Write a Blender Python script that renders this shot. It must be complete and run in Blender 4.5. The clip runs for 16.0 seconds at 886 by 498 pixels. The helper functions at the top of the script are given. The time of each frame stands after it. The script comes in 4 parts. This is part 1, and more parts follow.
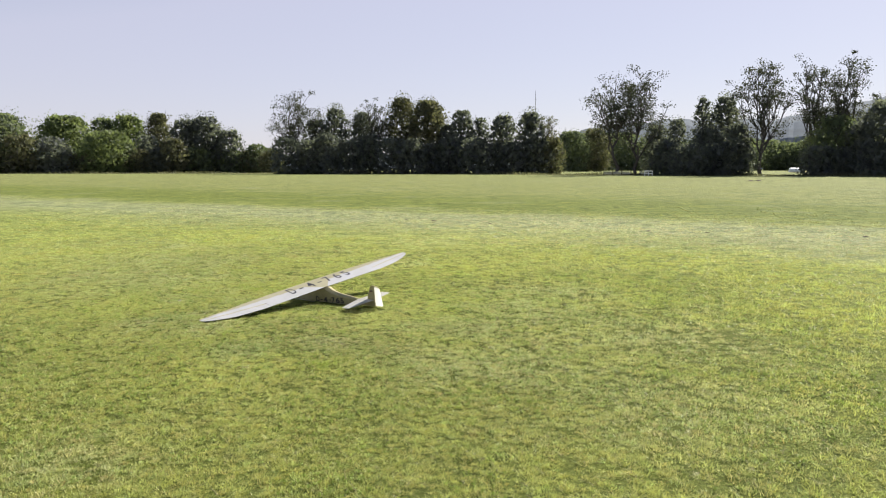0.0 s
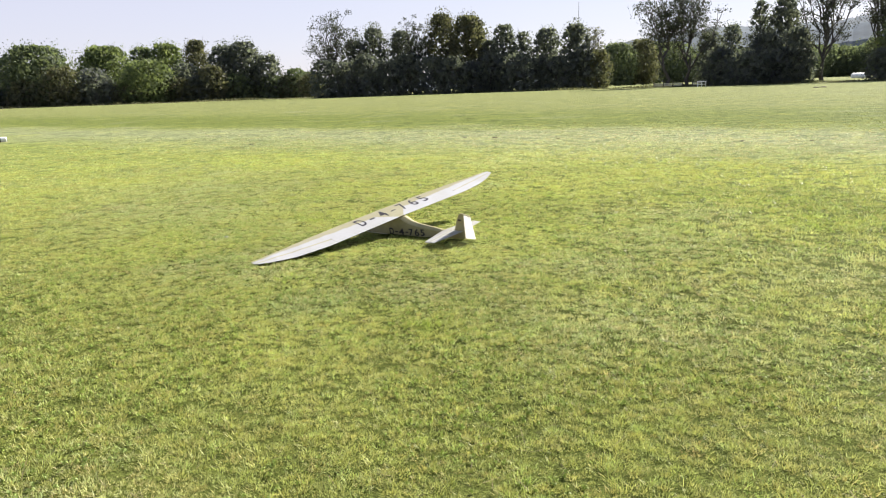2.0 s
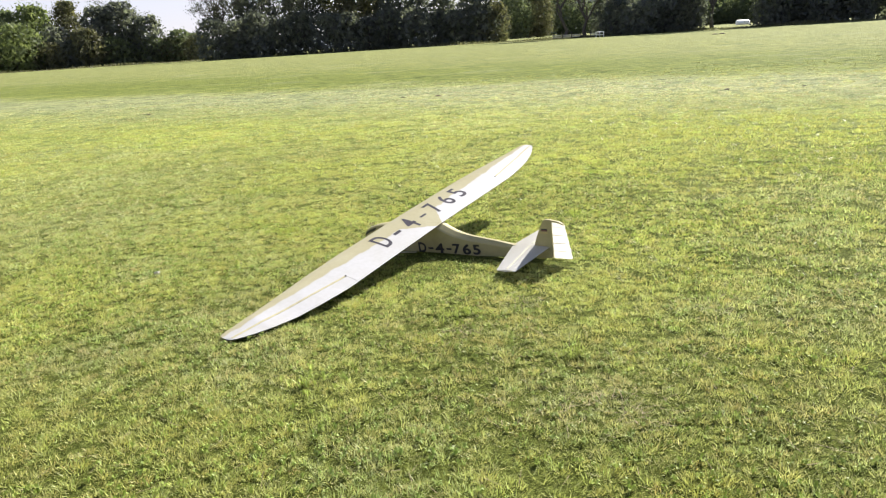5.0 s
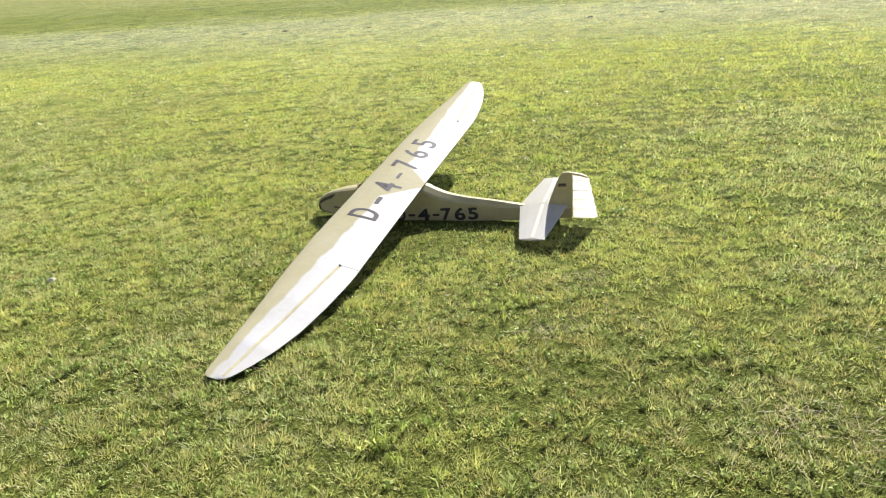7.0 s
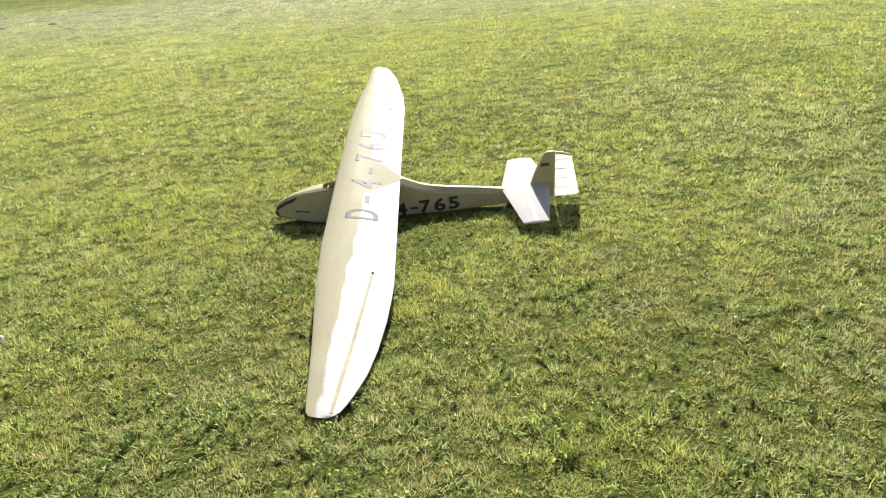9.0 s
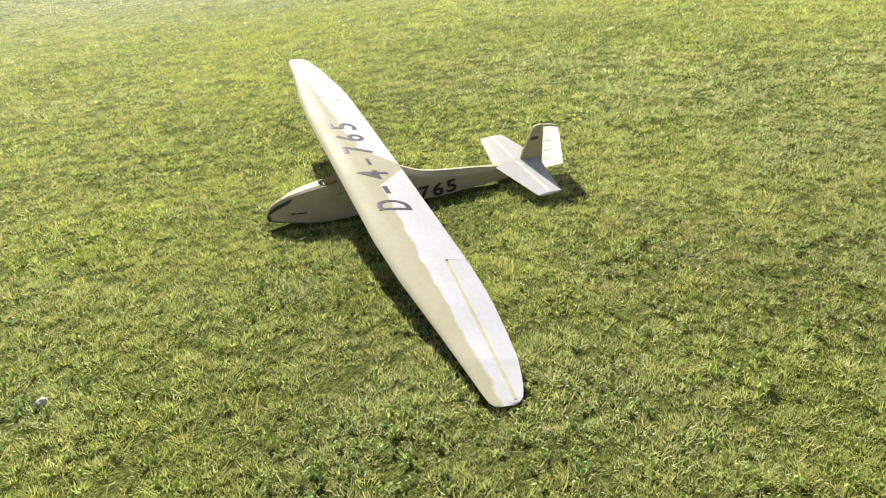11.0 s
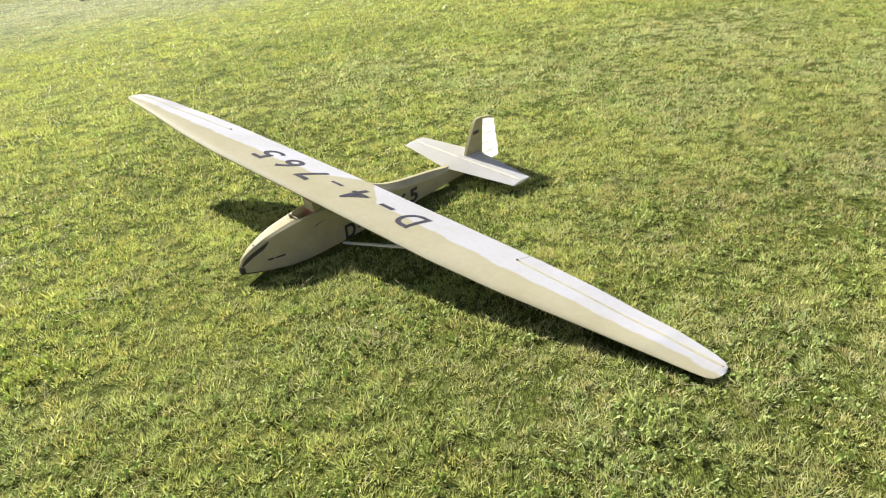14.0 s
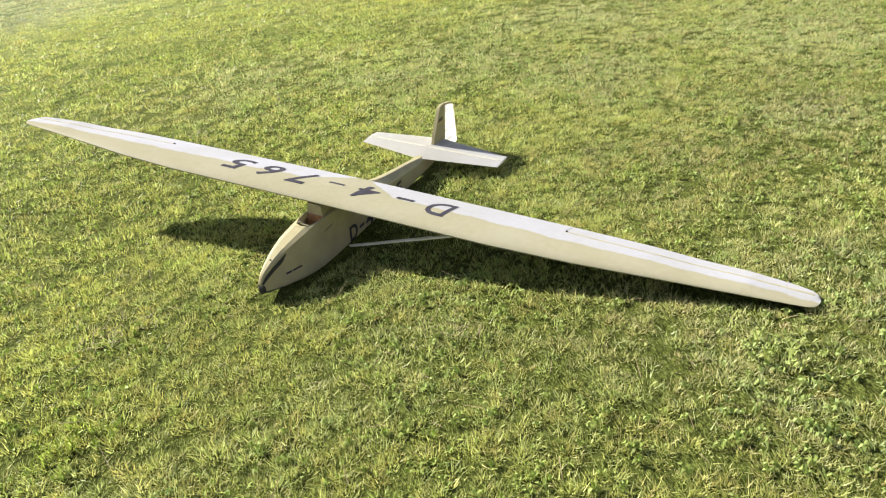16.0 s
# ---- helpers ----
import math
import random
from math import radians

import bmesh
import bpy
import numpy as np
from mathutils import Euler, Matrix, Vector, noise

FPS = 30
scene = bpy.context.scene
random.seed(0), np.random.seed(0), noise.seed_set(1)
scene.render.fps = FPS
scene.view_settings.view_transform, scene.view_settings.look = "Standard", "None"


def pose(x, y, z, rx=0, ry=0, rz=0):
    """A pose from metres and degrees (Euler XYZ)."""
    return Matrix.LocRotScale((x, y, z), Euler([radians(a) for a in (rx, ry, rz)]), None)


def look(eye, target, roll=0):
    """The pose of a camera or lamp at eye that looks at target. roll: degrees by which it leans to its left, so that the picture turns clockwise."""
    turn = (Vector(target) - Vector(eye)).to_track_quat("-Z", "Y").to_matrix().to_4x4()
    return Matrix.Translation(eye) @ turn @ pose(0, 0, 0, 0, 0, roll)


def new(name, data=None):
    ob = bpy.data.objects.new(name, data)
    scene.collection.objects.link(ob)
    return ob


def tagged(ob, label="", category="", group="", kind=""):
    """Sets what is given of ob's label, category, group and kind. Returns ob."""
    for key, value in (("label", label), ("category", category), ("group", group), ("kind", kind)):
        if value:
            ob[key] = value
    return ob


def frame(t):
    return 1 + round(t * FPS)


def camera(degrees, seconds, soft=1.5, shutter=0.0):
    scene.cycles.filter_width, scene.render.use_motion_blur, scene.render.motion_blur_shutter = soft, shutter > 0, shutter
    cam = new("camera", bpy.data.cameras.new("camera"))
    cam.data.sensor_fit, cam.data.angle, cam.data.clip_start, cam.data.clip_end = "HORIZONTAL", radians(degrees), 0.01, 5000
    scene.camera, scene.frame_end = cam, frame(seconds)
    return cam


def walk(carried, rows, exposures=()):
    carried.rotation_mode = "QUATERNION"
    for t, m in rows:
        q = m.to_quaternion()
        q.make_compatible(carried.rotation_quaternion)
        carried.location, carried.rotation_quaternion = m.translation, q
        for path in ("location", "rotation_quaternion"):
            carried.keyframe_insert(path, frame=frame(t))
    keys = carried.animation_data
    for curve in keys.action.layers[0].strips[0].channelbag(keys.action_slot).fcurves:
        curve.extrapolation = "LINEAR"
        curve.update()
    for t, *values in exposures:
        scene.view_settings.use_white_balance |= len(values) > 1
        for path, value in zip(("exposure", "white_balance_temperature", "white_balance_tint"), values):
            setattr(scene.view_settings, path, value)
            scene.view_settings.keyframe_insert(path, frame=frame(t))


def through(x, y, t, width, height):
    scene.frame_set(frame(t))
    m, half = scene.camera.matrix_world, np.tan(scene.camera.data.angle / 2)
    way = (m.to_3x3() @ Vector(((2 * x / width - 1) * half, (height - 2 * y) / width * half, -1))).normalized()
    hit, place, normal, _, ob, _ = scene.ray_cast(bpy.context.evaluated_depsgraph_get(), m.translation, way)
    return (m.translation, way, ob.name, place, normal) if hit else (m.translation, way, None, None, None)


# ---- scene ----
cam = camera(62.0, 16.0, soft=1.1)
PATH = [
    (0, (-0.397, 1.354, 1.595), (-0.433, 3.342, 1.381), -0.0),
    (0.5, (-0.523, 1.704, 1.52), (-0.707, 3.678, 1.262), -0.4),
    (1, (-0.727, 2.126, 1.458), (-0.947, 4.088, 1.141), -1.0),
    (1.5, (-0.873, 2.557, 1.397), (-1.07, 4.512, 1.022), -1.6),
    (2, (-1.017, 3.03, 1.384), (-1.17, 4.979, 0.963), -2.0),
    (2.5, (-1.23, 3.48, 1.387), (-1.342, 5.427, 0.94), -2.2),
    (3, (-1.405, 3.969, 1.348), (-1.486, 5.916, 0.895), -2.3),
    (3.5, (-1.586, 4.43, 1.348), (-1.642, 6.377, 0.893), -2.5),
    (4, (-1.799, 4.857, 1.332), (-1.825, 6.802, 0.865), -2.9),
    (6.5, (-2.736, 6.487, 1.252), (-2.329, 8.32, 0.564), -4.1),
    (7, (-2.928, 6.654, 1.244), (-2.404, 8.443, 0.519), -4.1),
    (7.5, (-3.18, 6.767, 1.279), (-2.53, 8.502, 0.525), -4.1),
    (8, (-3.375, 6.929, 1.266), (-2.587, 8.596, 0.491), -4.0),
    (8.5, (-3.587, 7.11, 1.287), (-2.671, 8.703, 0.499), -4.2),
    (9, (-3.765, 7.247, 1.291), (-2.728, 8.758, 0.49), -4.2),
    (9.5, (-3.998, 7.405, 1.305), (-2.854, 8.827, 0.488), -4.2),
    (12, (-4.644, 8.486, 1.295), (-3.059, 9.349, 0.432), -5.3),
    (12.5, (-4.689, 8.7, 1.292), (-3.046, 9.448, 0.431), -5.7),
    (13, (-4.756, 8.903, 1.279), (-3.064, 9.535, 0.419), -6.1),
    (13.5, (-4.824, 9.105, 1.287), (-3.093, 9.612, 0.422), -6.4),
    (14, (-4.802, 9.292, 1.265), (-3.042, 9.665, 0.391), -6.7),
    (14.5, (-4.736, 9.507, 1.263), (-2.958, 9.737, 0.377), -6.9),
    (15, (-4.728, 9.726, 1.246), (-2.943, 9.823, 0.35), -7.2),
    (15.5, (-4.759, 9.954, 1.253), (-2.978, 9.932, 0.345), -7.6),
    (16, (-4.754, 10.108, 1.248), (-2.98, 9.977, 0.334), -7.8),
]
walk(cam, [(t, look(eye, target, roll)) for t, eye, target, roll in PATH],
     exposures=((0.0, 1.15), (1.0, 1.27), (2.5, 1.43), (4.0, 1.48), (6.5, 1.44), (9.5, 1.36), (12.5, 1.44), (16.0, 1.46)))

# ---- light ----
SUN_AZ, SUN_EL = 39.5, 33.0          # degrees clockwise from +y, above the horizon
world = bpy.data.worlds.new("sky")
scene.world = world
world.use_nodes = True
wn = world.node_tree
for n in list(wn.nodes):
    wn.nodes.remove(n)
sky = wn.nodes.new("ShaderNodeTexSky")
sky.sky_type = "NISHITA"
sky.sun_disc = False
sky.sun_elevation = radians(SUN_EL)
sky.sun_rotation = radians(SUN_AZ)
sky.air_density, sky.dust_density, sky.ozone_density = 1.0, 0.3, 2.0
bg = wn.nodes.new("ShaderNodeBackground")
bg.inputs["Strength"].default_value = 0.048
wout = wn.nodes.new("ShaderNodeOutputWorld")
veil = wn.nodes.new("ShaderNodeMix")       # thin haze, thickest where the sky itself is pale
veil.data_type = "RGBA"
veil.inputs[7].default_value = (6.9, 6.5, 7.9, 1)
pale_sky = wn.nodes.new("ShaderNodeRGBToBW")
thin = wn.nodes.new("ShaderNodeMath")
thin.operation, thin.inputs[1].default_value = "MULTIPLY", 0.1
haze = wn.nodes.new("ShaderNodeValToRGB")
haze.color_ramp.elements[0].position, haze.color_ramp.elements[0].color = 0.15, (0.10, 0.10, 0.10, 1)
haze.color_ramp.elements[1].position, haze.color_ramp.elements[1].color = 0.42, (0.68, 0.68, 0.68, 1)
wn.links.new(sky.outputs[0], pale_sky.inputs[0])
wn.links.new(pale_sky.outputs[0], thin.inputs[0])
wn.links.new(thin.outputs[0], haze.inputs[0])
wn.links.new(haze.outputs[0], veil.inputs[0])
wn.links.new(sky.outputs[0], veil.inputs[6])
wn.links.new(veil.outputs[2], bg.inputs[0])
wn.links.new(bg.outputs[0], wout.inputs[0])

sun = new("sun", bpy.data.lights.new("sun", "SUN"))
sun.data.energy, sun.data.angle, sun.data.color = 5.15, radians(0.53), (1.0, 0.962, 0.895)
sun_dir = Vector((math.sin(radians(SUN_AZ)) * math.cos(radians(SUN_EL)),
                  math.cos(radians(SUN_AZ)) * math.cos(radians(SUN_EL)), math.sin(radians(SUN_EL))))
sun.matrix_world = look(sun_dir * 60, (0, 0, 0))


# ---- materials ----
class Mat:
    """A small builder for node materials."""

    def __init__(self, name):
        self.m = bpy.data.materials.new(name)
        self.m.use_nodes = True
        self.t = self.m.node_tree
        for n in list(self.t.nodes):
            self.t.nodes.remove(n)
        self.out = self.t.nodes.new("ShaderNodeOutputMaterial")

    def node(self, kind, **sets):
        n = self.t.nodes.new("ShaderNode" + kind)
        for k, v in sets.items():
            n.inputs[k.replace("_", " ")].default_value = v
        return n

    def link(self, a, b):
        self.t.links.new(a, b)

    def noise(self, vec, scale, detail=4.0, rough=0.55):
        n = self.node("TexNoise", Scale=scale, Detail=detail, Roughness=rough)
        if vec is not None:
            self.link(vec, n.inputs["Vector"])
        return n.outputs["Fac"]

    def ramp(self, fac, stops):
        n = self.t.nodes.new("ShaderNodeValToRGB")
        e = n.color_ramp.elements
        while len(e) < len(stops):
            e.new(0.5)
        for el, (p, c) in zip(e, stops):
            el.position = p
            el.color = (*c, 1) if len(c) == 3 else c
        self.link(fac, n.inputs[0])
        return n.outputs[0]

    def mix(self, a, b, fac=0.5, kind="MIX"):
        n = self.t.nodes.new("ShaderNodeMix")
        n.data_type, n.blend_type = "RGBA", kind
        for sock, v in ((n.inputs[0], fac), (n.inputs[6], a), (n.inputs[7], b)):
            if isinstance(v, bpy.types.NodeSocket):
                self.link(v, sock)
            else:
                sock.default_value = v if isinstance(v, float) else (*v, 1)
        return n.outputs[2]

    def maths(self, op, a, b=0.0):
        n = self.t.nodes.new("ShaderNodeMath")
        n.operation = op
        for sock, v in ((n.inputs[0], a), (n.inputs[1], b)):
            if isinstance(v, bpy.types.NodeSocket):
                self.link(v, sock)
            else:
                sock.default_value = v
        return n.outputs[0]

    def bump(self, height, strength, distance):
        n = self.node("Bump", Strength=strength, Distance=distance)
        self.link(height, n.inputs["Height"])
        return n.outputs[0]

    def principled(self, colour, rough=0.5, metal=0.0, normal=None, spec=0.5, coat=0.0):
        p = self.node("BsdfPrincipled", Metallic=metal)
        p.inputs["Coat Weight"].default_value = coat
        p.inputs["Coat Roughness"].default_value = 0.12
        for sock, v in ((p.inputs["Base Color"], colour), (p.inputs["Roughness"], rough), (p.inputs["Specular IOR Level"], spec)):
            if isinstance(v, bpy.types.NodeSocket):
                self.link(v, sock)
            else:
                sock.default_value = v if isinstance(v, float) else (*v, 1)
        if normal is not None:
            self.link(normal, p.inputs["Normal"])
        return p.outputs[0]

    def done(self, shader):
        self.link(shader, self.out.inputs[0])
        return self.m

    def leafy(self, colour, through, share, rough=0.5, spec=0.3):
        """A thin leaf: a glossy face with light passing through it."""
        face = self.principled(colour, rough, spec=spec)
        back = self.node("BsdfTranslucent")
        self.link(through, back.inputs[0])
        mixer = self.node("MixShader", Fac=share)
        self.link(face, mixer.inputs[1])
        self.link(back.outputs[0], mixer.inputs[2])
        return self.done(mixer.outputs[0])


BAND_AT = (0.0, 14.5, 17.5, 20.5, 23.5, 26.0, 28.5, 36.0, 46.0, 90.0)
BAND = ((0.250, 0.282, 0.090), (0.248, 0.280, 0.092), (0.252, 0.276, 0.124), (0.268, 0.286, 0.162), (0.262, 0.280, 0.152),
        (0.205, 0.230, 0.082), (0.158, 0.184, 0.056), (0.164, 0.188, 0.060), (0.208, 0.222, 0.092), (0.220, 0.232, 0.104))


def lawn_tint(m):
    """Colour of the mown field at a place: mowing bands, dry and lush patches."""
    pos = m.node("NewGeometry").outputs["Position"]
    dot = m.t.nodes.new("ShaderNodeVectorMath")
    dot.operation = "DOT_PRODUCT"
    m.link(pos, dot.inputs[0])
    dot.inputs[1].default_value = (0.49, 0.87, 0)
    wob = m.noise(pos, 0.16, 4, 0.6)
    s = m.maths("ADD", dot.outputs["Value"], m.maths("MULTIPLY", m.maths("SUBTRACT", wob, 0.5), 9.0))
    band = m.ramp(m.maths("DIVIDE", s, 90.0), [(at / 90.0, c) for at, c in zip(BAND_AT, BAND)])
    patch = m.noise(pos, 0.55, 5, 0.6)
    c = m.mix(band, m.ramp(patch, [(0.3, (0.72, 0.78, 0.70)), (0.5, (1, 1, 1)), (0.7, (1.14, 1.14, 0.88))]), 0.9, "MULTIPLY")
    fine = m.noise(pos, 3.4, 5, 0.7)
    c = m.mix(c, m.ramp(fine, [(0.32, (0.62, 0.68, 0.66)), (0.5, (1, 1, 1)), (0.72, (1.2, 1.17, 1.0))]), 0.8, "MULTIPLY")
    broad = m.noise(pos, 1.5, 6, 0.8)
    c = m.mix(c, m.ramp(broad, [(0.38, (0.46, 0.52, 0.46)), (0.48, (0.96, 0.97, 0.96)), (0.62, (1.28, 1.22, 1.12))]), 0.9, "MULTIPLY")
    pale = m.ramp(m.noise(pos, 0.21, 5, 0.62), [(0.54, (0, 0, 0)), (0.68, (1, 1, 1))])      # thin, greyish stretches
    return m.mix(c, (0.275, 0.285, 0.175), m.maths("MULTIPLY", pale, 0.35)), pos


def mat_ground():
    m = Mat("mown_grass_ground")
    c, pos = lawn_tint(m)
    grain = m.noise(pos, 38.0, 6, 0.7)
    tuft = m.noise(pos, 9.0, 6, 0.72)
    c = m.mix(c, m.ramp(grain, [(0.34, (0.22, 0.22, 0.2)), (0.5, (0.85, 0.85, 0.8)), (0.64, (1.45, 1.4, 1.3))]), 0.85, "MULTIPLY")
    c = m.mix(c, m.ramp(tuft, [(0.36, (0.45, 0.5, 0.45)), (0.48, (1, 1, 1)), (0.66, (1.2, 1.2, 1.1))]), 0.75, "MULTIPLY")
    # close by, thatch and soil between the blades, with the gaps' shade painted in
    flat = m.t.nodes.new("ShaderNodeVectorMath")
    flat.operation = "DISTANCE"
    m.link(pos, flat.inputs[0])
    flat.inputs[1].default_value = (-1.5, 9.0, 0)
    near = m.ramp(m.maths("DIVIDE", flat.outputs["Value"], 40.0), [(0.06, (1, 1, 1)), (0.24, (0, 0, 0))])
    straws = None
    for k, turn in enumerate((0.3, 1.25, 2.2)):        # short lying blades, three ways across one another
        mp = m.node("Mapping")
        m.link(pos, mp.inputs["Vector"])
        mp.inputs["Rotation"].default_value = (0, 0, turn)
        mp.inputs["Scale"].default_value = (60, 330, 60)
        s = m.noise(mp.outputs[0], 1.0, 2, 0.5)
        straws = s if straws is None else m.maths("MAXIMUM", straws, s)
    shaded_thatch = m.ramp(straws, [(0.50, (0.026, 0.031, 0.005)), (0.60, (0.092, 0.110, 0.022)), (0.72, (0.205, 0.234, 0.068))])
    shaded_thatch = m.mix(shaded_thatch, m.ramp(grain, [(0.35, (0.5, 0.5, 0.5)), (0.6, (1.2, 1.2, 1.1))]), 0.9, "MULTIPLY")
    c = m.mix(c, shaded_thatch, m.maths("MULTIPLY", near, 0.9))
    h = m.maths("ADD", m.maths("MULTIPLY", grain, 0.5), tuft)
    return m.done(m.principled(c, 0.9, normal=m.bump(h, 0.9, 0.05), spec=0.02))


def mat_blade(name, tone=(1.0, 1.0, 1.0), share=0.40, gloss=0.22):
    """A leaf of turf: the tuft's own tint, a little different from blade to blade, with a soft gleam."""
    m = Mat(name)
    tint = m.node("Attribute")
    tint.attribute_name = "tint"
    rnd = m.node("NewGeometry").outputs["Random Per Island"]
    c = m.mix(tint.outputs["Color"], m.ramp(rnd, [(0.0, (0.52, 0.52, 0.42)), (0.45, (0.97, 0.97, 0.92)), (0.85, (1.17, 1.18, 1.20)),
                                                  (1.0, (1.32, 1.33, 1.7))]), 1.0, "MULTIPLY")
    c = m.mix(c, tone, 1.0, "MULTIPLY")
    thr = m.mix(c, (1.05, 1.11, 0.92), 1.0, "MULTIPLY")
    return m.leafy(c, thr, share, 0.45, gloss)


def mat_leaf(name, dark, light, share=0.35):
    m = Mat(name)
    geo = m.node("NewGeometry")
    c = m.ramp(geo.outputs["Random Per Island"], [(0.0, dark), (1.0, light)])
    c = m.mix(c, m.ramp(m.noise(geo.outputs["Position"], 0.35, 3), [(0.3, (0.7, 0.72, 0.75)), (0.7, (1.2, 1.15, 1.0))]), 1.0, "MULTIPLY")
    return m.leafy(c, m.mix(c, (1.3, 1.36, 0.88), 1.0, "MULTIPLY"), share, 0.65, 0.10)


def mat_bark(name, dark, light):
    m = Mat(name)
    pos = m.node("NewGeometry").outputs["Position"]
    n = m.noise(pos, 3.0, 6, 0.7)
    return m.done(m.principled(m.ramp(n, [(0.3, dark), (0.7, light)]), 0.9, normal=m.bump(n, 0.6, 0.05), spec=0.15))


def mat_plain(name, colour, rough=0.5, var=0.12, scale=30.0, spec=0.5, coat=0.0, relief=0.0, metal=0.0):
    m = Mat(name)
    co = m.node("TexCoord").outputs["Object"]
    n1, n2 = m.noise(co, scale, 5, 0.6), m.noise(co, scale * 0.14, 3)
    lo, hi = tuple(1 - var for _ in range(3)), tuple(1 + var for _ in range(3))
    c = m.mix(colour, m.ramp(n1, [(0.3, lo), (0.7, hi)]), 1.0, "MULTIPLY")
    c = m.mix(c, m.ramp(n2, [(0.3, lo), (0.7, hi)]), 0.7, "MULTIPLY")
    r = m.maths("ADD", m.maths("MULTIPLY", n2, 0.16), rough - 0.08)
    return m.done(m.principled(c, r, metal, m.bump(n1, 0.3, relief) if relief else None, spec, coat))


def mat_covering(name, colour, through, share, glare_free=None):
    """Doped fabric over ribs: glossy, a little uneven, and the sun comes through it."""
    m = Mat(name)
    co = m.node("TexCoord").outputs["Object"]
    n1, n2 = m.noise(co, 3.2, 4, 0.55), m.noise(co, 45.0, 4, 0.6)
    base, shine = colour, 0.035
    if glare_free:
        # tan front and middle, white rear: sun glare put into the colour, uneven edge
        sep = m.node("SeparateXYZ")
        m.link(co, sep.inputs[0])
        ax = m.maths("ABSOLUTE", m.maths("ADD", sep.outputs[0], 0.04))
        wave = m.maths("MULTIPLY", m.maths("SUBTRACT", m.noise(co, 6.0, 4, 0.65), 0.5), 0.06)
        edge = m.maths("ADD", m.maths("ADD", sep.outputs[1], 0.048), wave)
        edge = m.maths("SUBTRACT", edge, m.maths("MULTIPLY", ax, 0.036))
        mid = m.maths("SUBTRACT", m.maths("ADD", 0.03, m.maths("MULTIPLY", m.maths("ADD", sep.outputs[1], 0.187), 1.2)), m.maths("ADD", ax, wave))
        k = m.maths("MULTIPLY", m.maths("MAXIMUM", edge, mid), 90.0)
        mask = m.maths("MINIMUM", m.maths("MAXIMUM", m.maths("ADD", k, 0.5), 0.0), 1.0)
        base = m.mix(colour, glare_free, mask)
        shine = m.maths("SUBTRACT", 0.14, m.maths("MULTIPLY", mask, 0.125))       # the tan part gleams less, in step with the painted glare
    c = m.mix(base, m.ramp(n1, [(0.3, (0.94, 0.92, 0.86)), (0.7, (1.03, 1.03, 1.05))]), 1.0, "MULTIPLY")
    c = m.mix(c, m.ramp(n2, [(0.3, (0.95, 0.95, 0.93)), (0.7, (1.03, 1.03, 1.03))]), 1.0, "MULTIPLY")
    rough = m.ramp(n1, [(0.35, (0.48,) * 3), (0.65, (0.60,) * 3)])
    face = m.principled(c, rough, normal=m.bump(m.maths("ADD", n1, m.maths("MULTIPLY", n2, 0.15)), 0.12, 0.02), spec=shine)
    back = m.node("BsdfTranslucent")
    back.inputs[0].default_value = (*through, 1)
    mixer = m.node("MixShader", Fac=share)
    m.link(face, mixer.inputs[1])
    m.link(back.outputs[0], mixer.inputs[2])
    return m.done(mixer.outputs[0])


def mat_clear():
    m = Mat("clear_plastic")
    glass = m.node("BsdfGlass", Roughness=0.05, IOR=1.2)
    glass.inputs[0].default_value = (0.95, 0.95, 0.93, 1)
    return m.done(glass.outputs[0])


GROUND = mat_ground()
BLADE = mat_blade("grass_blade")
WEED = mat_blade("weed_leaf", (0.68, 0.82, 0.64), 0.42, 0.10)
LUSH = mat_blade("lush_leaf", (0.84, 0.95, 0.74), 0.45, 0.08)
STRAW = mat_plain("dry_stalk", (0.22, 0.17, 0.09), 0.8, 0.3, 60)
SOIL = mat_plain("crumbly_soil", (0.075, 0.055, 0.038), 0.95, 0.35, 25, relief=0.03)
# bluish and lifted: the distance haze is mixed into this leaf colour
LEAF_HAZED = mat_leaf("hazed_foliage", (0.100, 0.110, 0.118), (0.160, 0.172, 0.160), 0.45)
LEAF_MID = mat_leaf("green_foliage", (0.100, 0.122, 0.088), (0.165, 0.192, 0.118), 0.42)
LEAF_LIGHT = mat_leaf("light_foliage", (0.118, 0.146, 0.080), (0.190, 0.224, 0.110), 0.45)
LEAF_OLIVE = mat_leaf("olive_foliage", (0.095, 0.100, 0.072), (0.160, 0.154, 0.102), 0.38)
LEAF_GREY = mat_leaf("grey_thin_foliage", (0.050, 0.056, 0.048), (0.085, 0.092, 0.070), 0.25)
BARK = mat_bark("bark", (0.060, 0.054, 0.052), (0.120, 0.108, 0.100))
CREAM = mat_covering("cream_covering", (0.405, 0.402, 0.415), (0.66, 0.60, 0.45), 0.03, (0.335, 0.312, 0.212))
THIN = mat_covering("thin_white_covering", (0.50, 0.49, 0.472), (0.97, 0.95, 0.90), 0.36)
SAIL = mat_covering("rudder_covering", (0.52, 0.51, 0.49), (0.98, 0.96, 0.92), 0.62)
PLY = mat_plain("varnished_plywood", (0.375, 0.330, 0.180), 0.6, 0.09, 16, 0.12, 0.04)
BLACK = mat_plain("black_vinyl", (0.022, 0.020, 0.024), 0.45, 0.15, 40)
INK = mat_plain("dark_paint", (0.050, 0.046, 0.056), 0.55, 0.2, 40, 0.05)
RED = mat_plain("red_paint", (0.13, 0.040, 0.032), 0.5)
CLEAR = mat_clear()
GOLD = mat_plain("gold_paint", (0.42, 0.33, 0.12), 0.5)
REDWOOD = mat_plain("stained_wood", (0.33, 0.18, 0.095), 0.5, 0.2, 40)
TAPE = mat_plain("tan_tape", (0.37, 0.340, 0.220), 0.7, 0.15, 30, 0.06)
